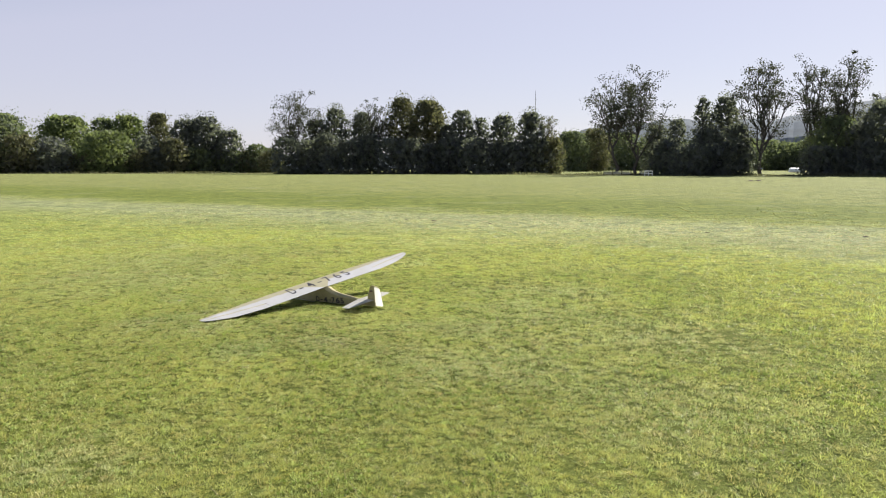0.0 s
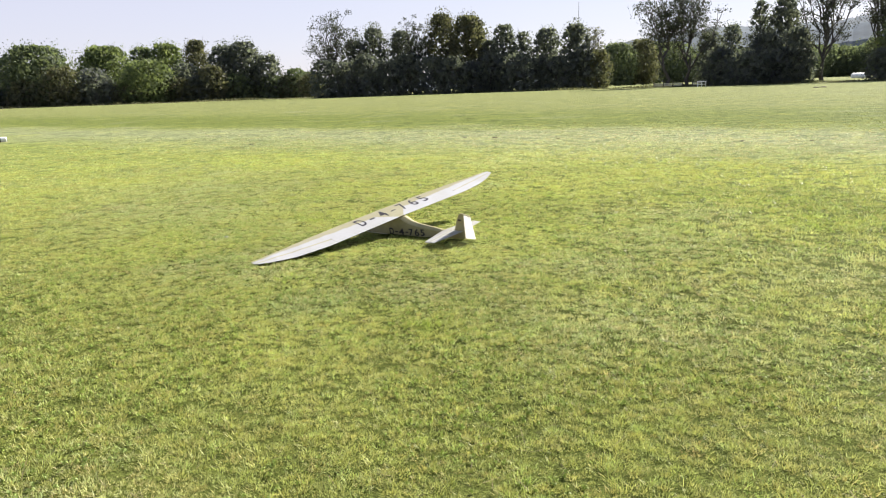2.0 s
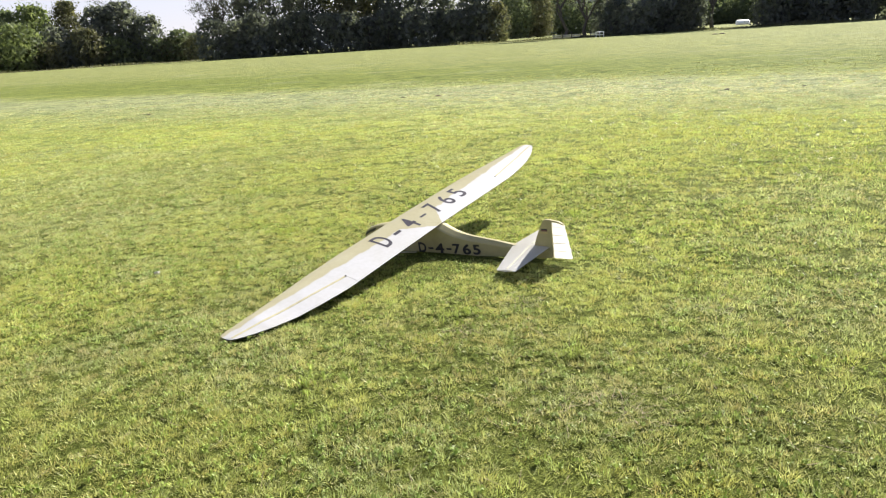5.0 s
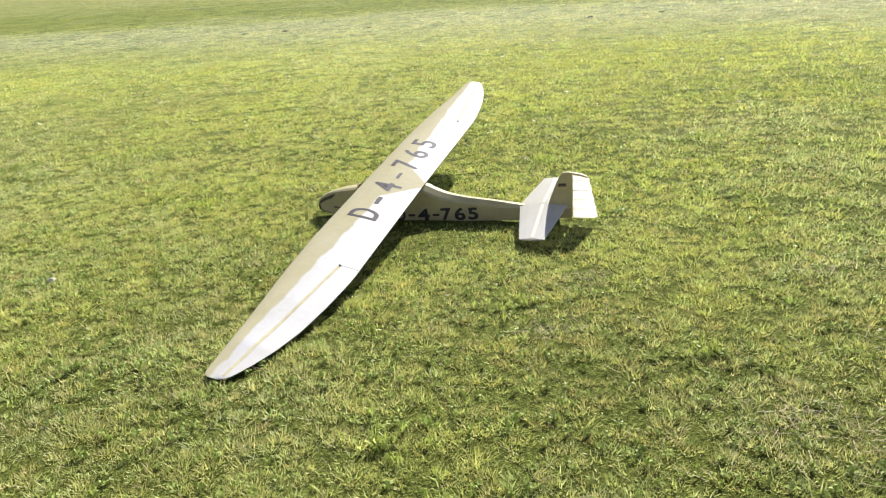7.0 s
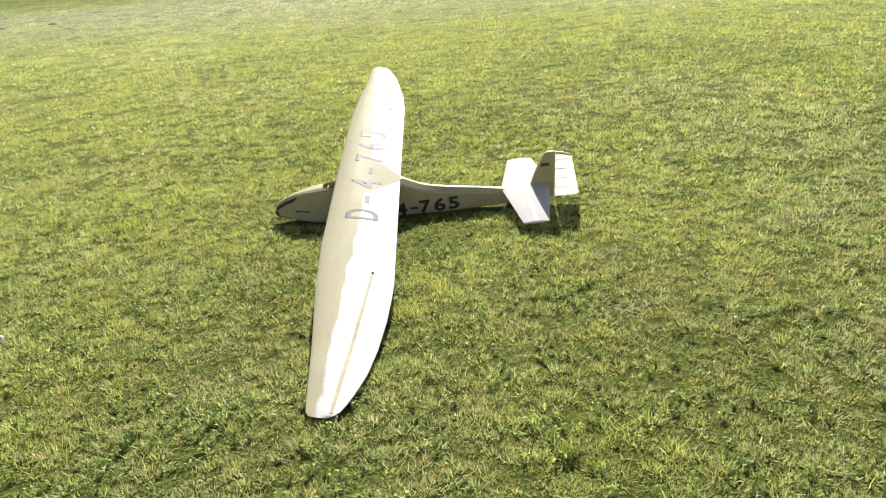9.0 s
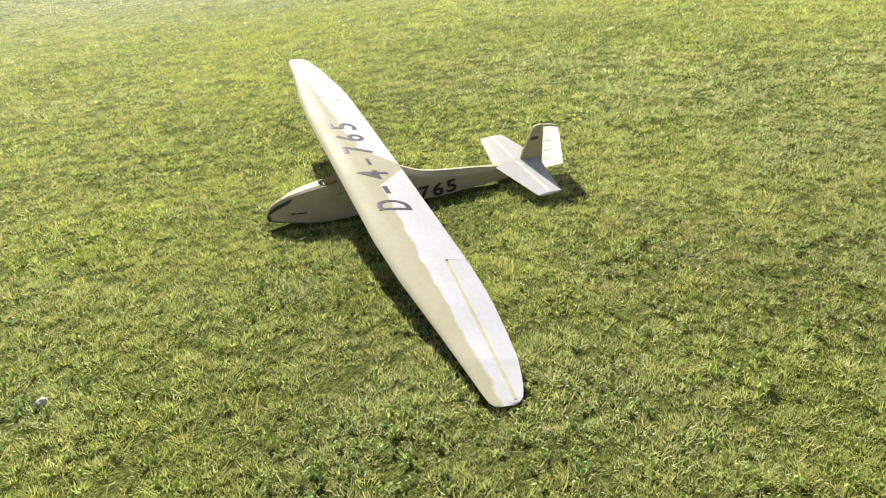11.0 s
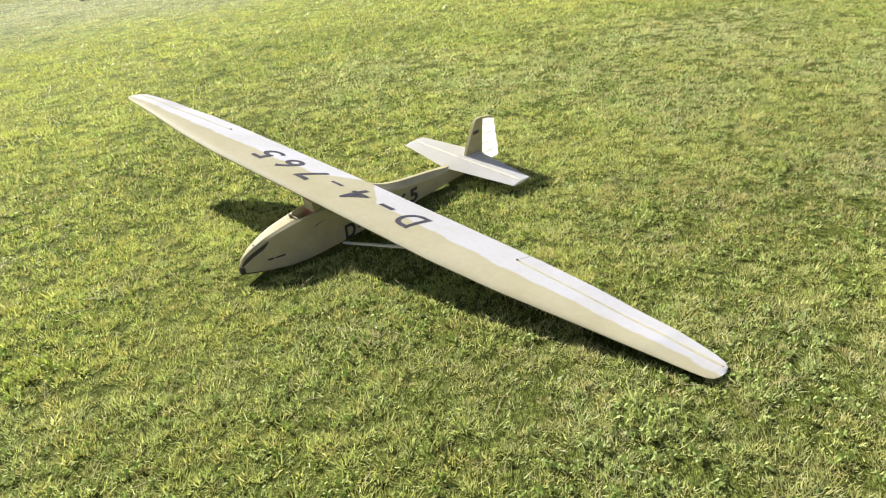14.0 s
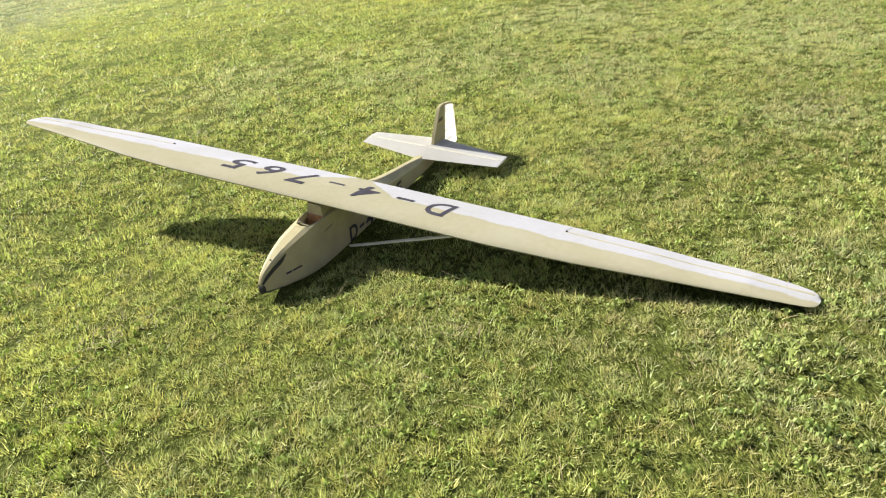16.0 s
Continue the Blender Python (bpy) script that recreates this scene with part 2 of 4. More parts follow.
PAINT = mat_plain("cream_paint", (0.74, 0.70, 0.54), 0.45, 0.05, 20)
PUFF = mat_plain("pale_mushroom", (0.40, 0.38, 0.30), 0.9, 0.3, 60, 0.1, relief=0.004)
PALE_TAPE = mat_plain("pale_cream_tape", (0.43, 0.41, 0.33), 0.6, 0.08, 30, 0.1)
GREY = mat_plain("grey_plastic", (0.35, 0.34, 0.31), 0.5)
WHITE = mat_plain("white_plastic", (0.78, 0.77, 0.74), 0.45, 0.06)
STEEL = mat_plain("thin_wire", (0.30, 0.30, 0.30), 0.35, metal=0.8)
# woodland green shifted to blue, aerial haze painted into the base colour
HILL = mat_plain("haze_tinted_woodland", (0.085, 0.104, 0.125), 0.95, 0.25, 0.02, 0.1)
WOOD = mat_plain("weathered_wood", (0.10, 0.085, 0.07), 0.85, 0.25, 6)


# ---- helpers of this scene ----
def mesh_of(name, verts, faces, mats, smooth=False, idx=None):
    me = bpy.data.meshes.new(name)
    me.from_pydata([tuple(v) for v in verts], [], faces)
    for mt in (mats if isinstance(mats, (list, tuple)) else [mats]):
        me.materials.append(mt)
    if smooth:
        me.polygons.foreach_set("use_smooth", [True] * len(me.polygons))
    if idx is not None:
        me.polygons.foreach_set("material_index", idx)
    me.update()
    return me


def big_mesh(name, co, n_side, mat_list, tint=None):
    """Many loose triangles or quads from an array (faces, corners, 3), each with its own tint where given."""
    k = len(co)
    me = bpy.data.meshes.new(name)
    me.vertices.add(k * n_side)
    me.vertices.foreach_set("co", co.reshape(-1).astype(np.float32))
    me.loops.add(k * n_side)
    me.loops.foreach_set("vertex_index", np.arange(k * n_side, dtype=np.int32))
    me.polygons.add(k)
    me.polygons.foreach_set("loop_start", np.arange(0, k * n_side, n_side, dtype=np.int32))
    me.materials.append(mat_list)
    if tint is not None:
        layer = me.attributes.new("tint", "FLOAT_COLOR", "FACE")
        layer.data.foreach_set("color", np.concatenate([tint, np.ones((k, 1))], 1).reshape(-1).astype(np.float32))
    me.update(calc_edges=True)
    return me


def part(name, bm, material, parent, label="", smooth=False):
    """Links a bmesh as one mesh object under a thing or a part, in the parent's space."""
    me = bpy.data.meshes.new(name)
    bmesh.ops.recalc_face_normals(bm, faces=bm.faces)
    bm.to_mesh(me)
    bm.free()
    for mt in (material if isinstance(material, (list, tuple)) else [material]):
        me.materials.append(mt)
    if smooth:
        me.polygons.foreach_set("use_smooth", [True] * len(me.polygons))
    ob = new(name, me)
    ob.parent = parent
    return tagged(ob, label)


def loft(bm, rings, cap=True):
    """Joins equal rings of points into a skin."""
    vs = [[bm.verts.new(p) for p in r] for r in rings]
    n = len(rings[0])
    for a, b in zip(vs, vs[1:]):
        for i in range(n):
            j = (i + 1) % n
            bm.faces.new((a[i], a[j], b[j], b[i]))
    if cap:
        for ring in (vs[0][::-1], vs[-1]):
            for e in bm.faces.new(ring).edges:
                e.smooth = False
    return vs


def tube(bm, pts, radii, sides=6):
    pts = [Vector(p) for p in pts]
    rings = []
    for i, p in enumerate(pts):
        d = (pts[min(i + 1, len(pts) - 1)] - pts[max(i - 1, 0)]).normalized()
        u = d.orthogonal().normalized()
        v = d.cross(u)
        r = radii[i] if isinstance(radii, (list, tuple)) else radii
        rings.append([p + (u * math.cos(2 * math.pi * k / sides) + v * math.sin(2 * math.pi * k / sides)) * r for k in range(sides)])
    loft(bm, rings)


def lerp(table, x):
    xs = [a for a, _ in table]
    return float(np.interp(x, xs, [b for _, b in table]))


def spans(a, b, n):
    return [a + (b - a) * k / n for k in range(n + 1)]


# ---- ground ----
def ground_z(x, y):
    r = np.hypot(np.asarray(x) + 2.0, np.asarray(y) - 10.0)
    far = np.clip((r - 25.0) / 150.0, 0, 4)
    x, y = np.asarray(x), np.asarray(y)
    dip = 0.045 * np.exp(-((x + 1.45) ** 2 + (y - 11.35) ** 2) / 0.55) + 0.015 * np.exp(-((x + 2.05) ** 2 + (y - 10.25) ** 2) / 2.2)      # shallow hollows
    return 0.45 * far * np.clip(far, 0, 1) ** 0.3 - dip


def make_ground():
    radii = np.concatenate([np.linspace(0.4, 12, 30), np.geomspace(12.6, 4000, 60)])
    n = 96
    verts, faces = [(-2.0, 10.0, 0.0)], []
    for r in radii:
        a = np.linspace(0, 2 * math.pi, n, endpoint=False)
        x, y = -2 + r * np.cos(a), 10 + r * np.sin(a)
        z = ground_z(x, y)
        verts += list(zip(x, y, z))
    for k in range(n):
        faces.append((0, 1 + k, 1 + (k + 1) % n))
    for i in range(len(radii) - 1):
        for k in range(n):
            a, b = 1 + i * n + k, 1 + i * n + (k + 1) % n
            faces.append((a, a + n, b + n, b))
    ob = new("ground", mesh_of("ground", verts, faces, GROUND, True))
    return tagged(ob, "wide flat mown grass airfield, patchy green", "ground", kind="structure")


ground = make_ground()


# ---- trees ----
def curved(a, b, sag, n, rng):
    """A limb from a to b that bows outward and wanders a little."""
    a, b = np.array(a, float), np.array(b, float)
    t = np.linspace(0, 1, n)[:, None]
    p = a + (b - a) * t
    p[:, 2] += np.sin(t[:, 0] * math.pi) * sag
    p[1:-1] += rng.normal(0, 0.03 * np.linalg.norm(b - a), (n - 2, 3))
    return p


def make_tree(height, wide, style, leaf, seed):
    """Trunk with limbs, and a crown of leaf sprays round the limb ends."""
    rng = np.random.default_rng(seed)
    wood = bmesh.new()
    r0 = height * (0.016 if style == "dense" else 0.018)
    vase = style == "vase"
    fork = height * (0.22 if vase else 0.42)
    lean = rng.normal(0, 0.02 * height, 2)
    top = (lean[0], lean[1], height * (0.9 if not vase else 0.5))
    trunk = curved((0, 0, -0.3), top, 0, 7, rng)
    tube(wood, trunk, [r0 * (1 - 0.8 * k / 6) for k in range(7)], 7)
    shape = [(0, 0.3), (0.3, 0.45), (0.55, 0.85), (0.75, 1.05), (0.9, 0.85), (1.0, 0.45), (1.03, 0.1)] if vase else [(0, 0.72), (0.15, 0.94), (0.38, 1.04), (0.58, 0.98), (0.73, 0.85), (0.85, 0.66), (0.94, 0.42), (1.0, 0.16), (1.03, 0.05)]

    def inside(p, k=0.88):
        """Draw a limb's end back into the crown's outline."""
        limit = wide * 0.5 * lerp(shape, min(max(p[2] / height, 0), 1.02)) * k
        r = math.hypot(p[0], p[1])
        if r > limit:
            p[0], p[1] = p[0] * limit / r, p[1] * limit / r
        return p
    ends = []
    n_limb = {"vase": 12, "open": 11, "dense": 12}[style]
    for k in range(n_limb):
        f = rng.uniform(0.3, 1.0)
        ang = 2 * math.pi * (k * 0.382 + rng.uniform(-0.1, 0.1))
        base = trunk[min(int(f * 6), 5)]
        if vase:
            reach = wide * 0.5 * rng.uniform(0.25, 0.95)
            tip = np.array([math.cos(ang) * reach, math.sin(ang) * reach, height * (0.96 - 0.40 * (reach / (wide * 0.5)) ** 2 * rng.uniform(0.7, 1.3) - rng.uniform(0, 0.12))])
            base = trunk[rng.integers(2, 6)]
        else:
            z = rng.uniform(0.25, 0.97)
            reach = wide * 0.5 * math.sqrt(max(1 - ((z - 0.5) / 0.52) ** 2, 0.12)) * rng.uniform(0.55, 0.95)
            tip = np.array([math.cos(ang) * reach, math.sin(ang) * reach, height * z])
            base = trunk[max(1, min(5, int(z * 5)))]
        tip = inside(tip)
        limb = curved(base, tip, -0.04 * height if vase else 0.03 * height, 6, rng)
        rl = r0 * (0.46 if vase else 0.36)
        tube(wood, limb, [rl * (1 - 0.8 * i / 5) for i in range(6)], 5)
        for j in range(10 if vase else 4):
            q = rng.integers(2, 6)
            off = np.clip(rng.normal(0, 1, 3), -1.5, 1.5) * np.array([1, 1, 0.8]) * wide * (0.13 if vase else 0.16)
            if vase:
                off[2] *= 0.6
            end = limb[q] + off
            end[2] = min(max(end[2], 0.06 * height), height * 0.99)
            end = inside(end, 0.95)
            if vase or j == 0:
                tube(wood, curved(limb[q - 1], end, 0, 4, rng), [rl * 0.4, rl * 0.3, rl * 0.2, rl * 0.08], 4)
            ends.append(end)
        ends.append(tip)
    ends = np.array(ends)
    area = wide * height
    if vase:                    # thin sprays round the twigs
        count = int(min(max(17 * area, 1800), 6500))
        which = rng.integers(0, len(ends), count)
        shell = rng.normal(0, 1, (count, 3))
        shell /= np.linalg.norm(shell, axis=1)[:, None] + 1e-6
        centre = ends[which] + shell * (0.095 * wide * rng.uniform(0.05, 1.0, count) ** 0.7 * rng.uniform(0.6, 1.4, len(ends))[which])[:, None] * np.array([1, 1, 0.75])
        s = rng.uniform(0.09, 0.24, count)
        face = rng.normal(0, 1, (count, 3))
    else:                       # a full crown whose face swells in rounded masses of leaves
        loose = style == "open"
        xs, ws = [p for p, _ in shape], [w for _, w in shape]
        m = 34 if loose else 30
        z = np.sort(rng.uniform(0.16 if loose else 0.06, 0.94, m))
        r = wide * (rng.uniform(0.10, 0.17, m) if loose else rng.uniform(0.12, 0.20, m))
        r = np.minimum(r, (1.0 - z) * height * 0.9 + 0.5)
        a = np.arange(m) * 2.39996 + rng.uniform(-0.5, 0.5, m)
        off = np.clip(wide * 0.5 * np.interp(z, xs, ws) * rng.uniform(0.80, 1.04, m) - r * 0.85, 0, None)
        mass = np.stack([np.cos(a) * off, np.sin(a) * off, np.minimum(z * height, height - r * 0.75)], 1)
        count = int(min(max((15 if loose else 13) * area, 1800), 5600))
        which = rng.choice(m, count, p=r ** 2 / (r ** 2).sum())
        shell = rng.normal(0, 1, (count, 3))
        shell /= np.linalg.norm(shell, axis=1)[:, None] + 1e-6
        depth = 1 - 0.35 * rng.uniform(0, 1, count) ** 2 + rng.normal(0, 0.07, count)
        s = rng.uniform(0.11, 0.27, count) * (max(area, 60) / 220) ** 0.25
        centre = mass[which] + shell * (r[which] * depth)[:, None] * np.array([1, 1, 0.85])
        face = shell + rng.normal(0, 0.5, (count, 3))
        # leaves inside the crown close it between the masses
        inner = rng.uniform(0, 1, count) < (0.45 if loose else 0.50)
        k = int(inner.sum())
        zi = rng.uniform(0.13 if loose else 0.02, 0.93, k)
        ai, qi = rng.uniform(0, 2 * math.pi, k), np.sqrt(rng.uniform(0, 1, k))
        ri = wide * 0.5 * np.interp(zi, xs, ws) * (0.70 if loose else 0.86) * qi
        centre[inner] = np.stack([np.cos(ai) * ri, np.sin(ai) * ri, zi * height * 0.96], 1)
        face[inner] = rng.normal(0, 1, (k, 3))
        s[inner] *= np.where(qi > 0.85, 1.5, 2.7 if loose else 3.5)
    centre[:, 2] = np.clip(centre[:, 2], 0.15, None)
    face /= np.linalg.norm(face, axis=1)[:, None]
    u = np.cross(face, rng.normal(0, 1, (count, 3)))
    u /= np.linalg.norm(u, axis=1)[:, None]
    v = np.cross(face, u)
    quad = np.stack([centre - u * s[:, None], centre + v * s[:, None] * 0.65, centre + u * s[:, None], centre - v * s[:, None] * 0.65], 1)
    return wood, big_mesh("crown", quad, 4, leaf)


def plant_wood(rows, label, group, seed):
    for k, (x, y, h, w, style, leaf) in enumerate(rows):
        tree = new("tree")
        wood, crown = make_tree(h, w, style, leaf, seed + k)
        part("trunk", wood, BARK, tree)
        c = new("crown", crown)
        c.parent = tree
        tree.location = (x, y, float(ground_z(x, y)) - 0.05)
        tree.rotation_euler = (0, 0, (k * 2.4 + seed) % 6.28)
        form = {"vase": "tall airy tree with spreading limbs", "open": "upright tree with loose foliage", "dense": "full leafy tree"}[style]
        tagged(tree, f"{form}, {label}", "tree", group)


WOOD_WEST = [
    (-153, 214, 14.1, 19.6, "dense", LEAF_MID),
    (-143, 213, 15.6, 17.8, "dense", LEAF_HAZED),
    (-126, 201, 18.1, 24.7, "dense", LEAF_MID),
    (-116, 196, 11.2, 14.0, "dense", LEAF_OLIVE),
    (-123, 233, 19.6, 23.0, "dense", LEAF_LIGHT),
    (-109, 199, 10.8, 12.6, "dense", LEAF_HAZED),
    (-109, 229, 18.6, 12.1, "dense", LEAF_MID),
    (-102, 230, 19.4, 15.4, "dense", LEAF_LIGHT),
    (-98, 207, 13.0, 20.0, "dense", LEAF_LIGHT),
    (-92, 229, 20.2, 13.2, "open", LEAF_OLIVE),
    (-90, 215, 12.0, 11.6, "dense", LEAF_HAZED),
    (-82, 225, 17.8, 13.8, "dense", LEAF_HAZED),
    (-76, 225, 18.7, 14.6, "dense", LEAF_HAZED),
    (-69, 225, 14.2, 12.1, "dense", LEAF_HAZED),
    (-82, 214, 11.1, 11.4, "dense", LEAF_OLIVE),
    (-61, 225, 9.5, 10.4, "dense", LEAF_MID),
    (-54, 217, 7.6, 10.2, "dense", LEAF_OLIVE),
]
WOOD_MIDDLE = [
    (-43, 193, 22.5, 15.6, "vase", LEAF_GREY),
    (-38, 200, 15.7, 10.5, "dense", LEAF_HAZED),
    (-33, 203, 19.4, 11.8, "open", LEAF_HAZED),
    (-26, 204, 18.4, 11.4, "open", LEAF_HAZED),
    (-22, 200, 21.9, 12.3, "vase", LEAF_GREY),
    (-15, 203, 22.5, 13.3, "open", LEAF_OLIVE),
    (-8, 201, 21.6, 14.3, "dense", LEAF_OLIVE),
    (-3, 199, 14.2, 8.3, "dense", LEAF_HAZED),
    (1, 199, 18.5, 9.5, "dense", LEAF_HAZED),
    (6, 201, 16.6, 8.8, "open", LEAF_HAZED),
    (12, 199, 16.9, 11.0, "dense", LEAF_HAZED),
    (19, 196, 17.6, 10.9, "dense", LEAF_HAZED),
    (23, 196, 16.8, 7.5, "vase", LEAF_OLIVE),
    (24, 194, 10.5, 9.7, "dense", LEAF_OLIVE),
]
WOOD_EAST = [
    (45, 298, 17.5, 19.7, "dense", LEAF_MID),
    (56, 306, 19.3, 17.3, "dense", LEAF_OLIVE),
    (35, 168, 24.0, 14.6, "vase", LEAF_GREY),
    (40, 169, 24.3, 16.9, "vase", LEAF_GREY),
    (45, 171, 12.3, 9.1, "dense", LEAF_HAZED),
    (48, 166, 13.5, 7.9, "open", LEAF_HAZED),
    (54, 167, 18.6, 6.9, "open", LEAF_HAZED),
    (58, 165, 18.8, 10.4, "open", LEAF_HAZED),
    (53, 161, 10.8, 9.4, "dense", LEAF_HAZED),
    (57, 157, 11.6, 10.3, "dense", LEAF_HAZED),
    (63, 157, 24.4, 14.9, "vase", LEAF_GREY),
    (75, 160, 26.1, 12.4, "vase", LEAF_GREY),
    (80, 156, 25.4, 13.9, "vase", LEAF_GREY),
    (76, 153, 13.4, 12.9, "dense", LEAF_MID),
    (79, 149, 11.2, 8.7, "dense", LEAF_HAZED),
    (82, 146, 16.1, 12.2, "dense", LEAF_HAZED),
    (89, 146, 18.9, 16.9, "open", LEAF_HAZED),
    (94, 143, 15.3, 18.6, "dense", LEAF_HAZED),
]
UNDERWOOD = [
    (-43, 188, 10.4, 11.6, "dense", LEAF_HAZED),
    (-38, 190, 9.7, 12.8, "dense", LEAF_HAZED),
    (-33, 189, 11.1, 10.2, "dense", LEAF_HAZED),
    (-28, 193, 9.9, 13.3, "dense", LEAF_HAZED),
    (-23, 195, 11.6, 11.5, "dense", LEAF_HAZED),
    (-17, 192, 10.4, 10.8, "dense", LEAF_HAZED),
    (-12, 191, 10.4, 11.0, "dense", LEAF_HAZED),
    (-7, 195, 8.8, 11.6, "dense", LEAF_HAZED),
    (-2, 195, 10.9, 11.0, "dense", LEAF_HAZED),
    (4, 192, 10.3, 12.0, "dense", LEAF_HAZED),
    (9, 197, 9.0, 12.1, "dense", LEAF_HAZED),
    (14, 193, 9.3, 11.3, "dense", LEAF_HAZED),
    (20, 194, 10.6, 13.0, "dense", LEAF_HAZED),
    (45, 163, 8.5, 10.0, "dense", LEAF_HAZED),
    (47, 154, 7.3, 9.6, "dense", LEAF_HAZED),
    (53, 156, 7.4, 9.8, "dense", LEAF_HAZED),
    (58, 157, 7.8, 9.9, "dense", LEAF_HAZED),
    (71, 149, 6.7, 9.8, "dense", LEAF_HAZED),
    (77, 149, 6.6, 10.0, "dense", LEAF_HAZED),
    (79, 144, 7.3, 9.7, "dense", LEAF_HAZED),
    (83, 142, 6.8, 9.8, "dense", LEAF_HAZED),
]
UNDERWOOD_WEST = [
    (-135, 186, 8.2, 11.8, "dense", LEAF_OLIVE),
    (-136, 195, 5.7, 13.6, "dense", LEAF_HAZED),
    (-134, 199, 5.8, 15.5, "dense", LEAF_OLIVE),
    (-125, 194, 8.1, 12.8, "dense", LEAF_OLIVE),
    (-123, 198, 8.0, 14.8, "dense", LEAF_MID),
    (-123, 207, 7.4, 15.0, "dense", LEAF_HAZED),
    (-115, 204, 7.5, 13.0, "dense", LEAF_MID),
    (-111, 205, 9.0, 13.2, "dense", LEAF_HAZED),
    (-105, 205, 6.1, 13.0, "dense", LEAF_OLIVE),
    (-104, 213, 8.6, 13.8, "dense", LEAF_MID),
    (-101, 218, 9.5, 14.5, "dense", LEAF_MID),
    (-91, 210, 7.9, 13.6, "dense", LEAF_OLIVE),
    (-87, 214, 8.0, 13.7, "dense", LEAF_HAZED),
    (-83, 218, 7.4, 12.0, "dense", LEAF_HAZED),
    (-78, 220, 8.7, 14.8, "dense", LEAF_MID),
    (-75, 226, 8.5, 14.6, "dense", LEAF_MID),
    (-68, 224, 8.1, 11.6, "dense", LEAF_MID),
    (-63, 226, 7.5, 12.8, "dense", LEAF_OLIVE),
    (-58, 229, 8.5, 12.4, "dense", LEAF_MID),
]
WOOD_FAR = [
    (55, 411, 19.4, 49.0, "dense", LEAF_MID),
    (69, 398, 21.9, 36.5, "dense", LEAF_MID),
    (86, 402, 22.7, 46.2, "dense", LEAF_MID),
    (100, 398, 16.9, 45.2, "dense", LEAF_MID),
    (122, 418, 17.7, 39.3, "dense", LEAF_MID),
    (131, 395, 18.0, 44.7, "dense", LEAF_MID),
    (142, 383, 18.9, 36.9, "dense", LEAF_MID),
    (162, 395, 17.6, 42.0, "dense", LEAF_MID),
    (176, 393, 16.3, 41.1, "dense", LEAF_MID),
    (188, 386, 20.1, 41.4, "dense", LEAF_MID),
    (188, 357, 16.8, 42.1, "dense", LEAF_MID),
    (211, 373, 19.2, 43.9, "dense", LEAF_MID),
    (221, 366, 18.8, 46.8, "dense", LEAF_MID),
]
plant_wood(WOOD_WEST, "on the meadow's far edge", "trees beyond the field", 100)
plant_wood(WOOD_MIDDLE, "dark against the sun", "trees beyond the field", 200)
plant_wood(WOOD_EAST, "dark against the sun", "trees beyond the field", 300)


def plant_bushes(rows, label, category, group, seed):
    for k, (x, y, h, w, style, leaf) in enumerate(rows):
        bush = new(category)
        wood, crown = make_tree(h, w, style, leaf, seed + k)
        part("trunk", wood, BARK, bush)
        c = new("crown", crown)
        c.parent = bush
        bush.location = (x, y, float(ground_z(x, y)) - 0.3)
        bush.rotation_euler = (0, 0, (k * 1.7 + seed) % 6.28)
        tagged(bush, label, category, group)


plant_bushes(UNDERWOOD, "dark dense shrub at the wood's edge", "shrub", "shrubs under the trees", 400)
plant_bushes(UNDERWOOD_WEST, "leafy shrub at the meadow's far edge", "shrub", "shrubs under the trees", 450)
plant_bushes(WOOD_FAR, "distant hazy green tree behind the meadow", "tree", "distant trees", 500)


def make_fringe():
    """Uncut grass and brambles along the far edge of the field."""
    rng = np.random.default_rng(9)
    k = 9000
    t = rng.uniform(0, 1, k)
    ang = -0.62 + 1.30 * t
    dist = np.interp(ang, [-0.62, -0.2, 0.0, 0.15, 0.55, 0.7], [222, 212, 190, 172, 158, 156]) + rng.normal(0, 2.0, k)
    x, y = -0.4 + dist * np.sin(ang), 1.35 + dist * np.cos(ang)
    z = ground_z(x, y)
    h = rng.uniform(0.15, 0.6, k) * (0.6 + 0.8 * np.sin(ang * 23.0) ** 2)
    w = rng.uniform(0.1, 0.3, k)
    a = rng.uniform(0, math.pi, k)
    dx, dy = np.cos(a) * w, np.sin(a) * w
    lean = rng.normal(0, 0.2, (k, 2))
    tri = np.stack([np.stack([x - dx, y - dy, z - 0.05], 1), np.stack([x + dx, y + dy, z - 0.05], 1), np.stack([x + lean[:, 0], y + lean[:, 1], z + h], 1)], 1)
    ob = new("tall_grass_fringe", big_mesh("tall_grass_fringe", tri, 3, LEAF_OLIVE))
    tagged(ob, "uncut grass along the edge of the mown field", "tall grass", kind="stuff")


make_fringe()


# ---- distance ----
def make_hill(name, az0, az1, dist, heights, label):
    """A wooded ridge: a long mound whose crest is rough with treetops."""
    n, m = 160, 8
    verts, faces = [], []
    for i in range(n + 1):
        t = i / n
        a = radians(az0 + (az1 - az0) * t)
        h = lerp(heights, t) * min(1, 8 * t, 8 * (1 - t)) + 5.0 * noise.noise((t * 40, dist, 0)) + 3.0 * noise.noise((t * 130, dist, 5))
        for j in range(m + 1):
            q = j / m
            d = dist * (1 + 0.5 * (q - 0.3))
            z = max(h, 0) * math.sin(math.pi * min(max(q, 0), 1)) ** 0.7
            verts.append((d * math.sin(a), d * math.cos(a), z - 1))
    for i in range(n):
        for j in range(m):
            k = i * (m + 1) + j
            faces.append((k, k + 1, k + m + 2, k + m + 1))
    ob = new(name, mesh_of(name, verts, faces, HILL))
    tagged(ob, label, "hill", kind="structure")


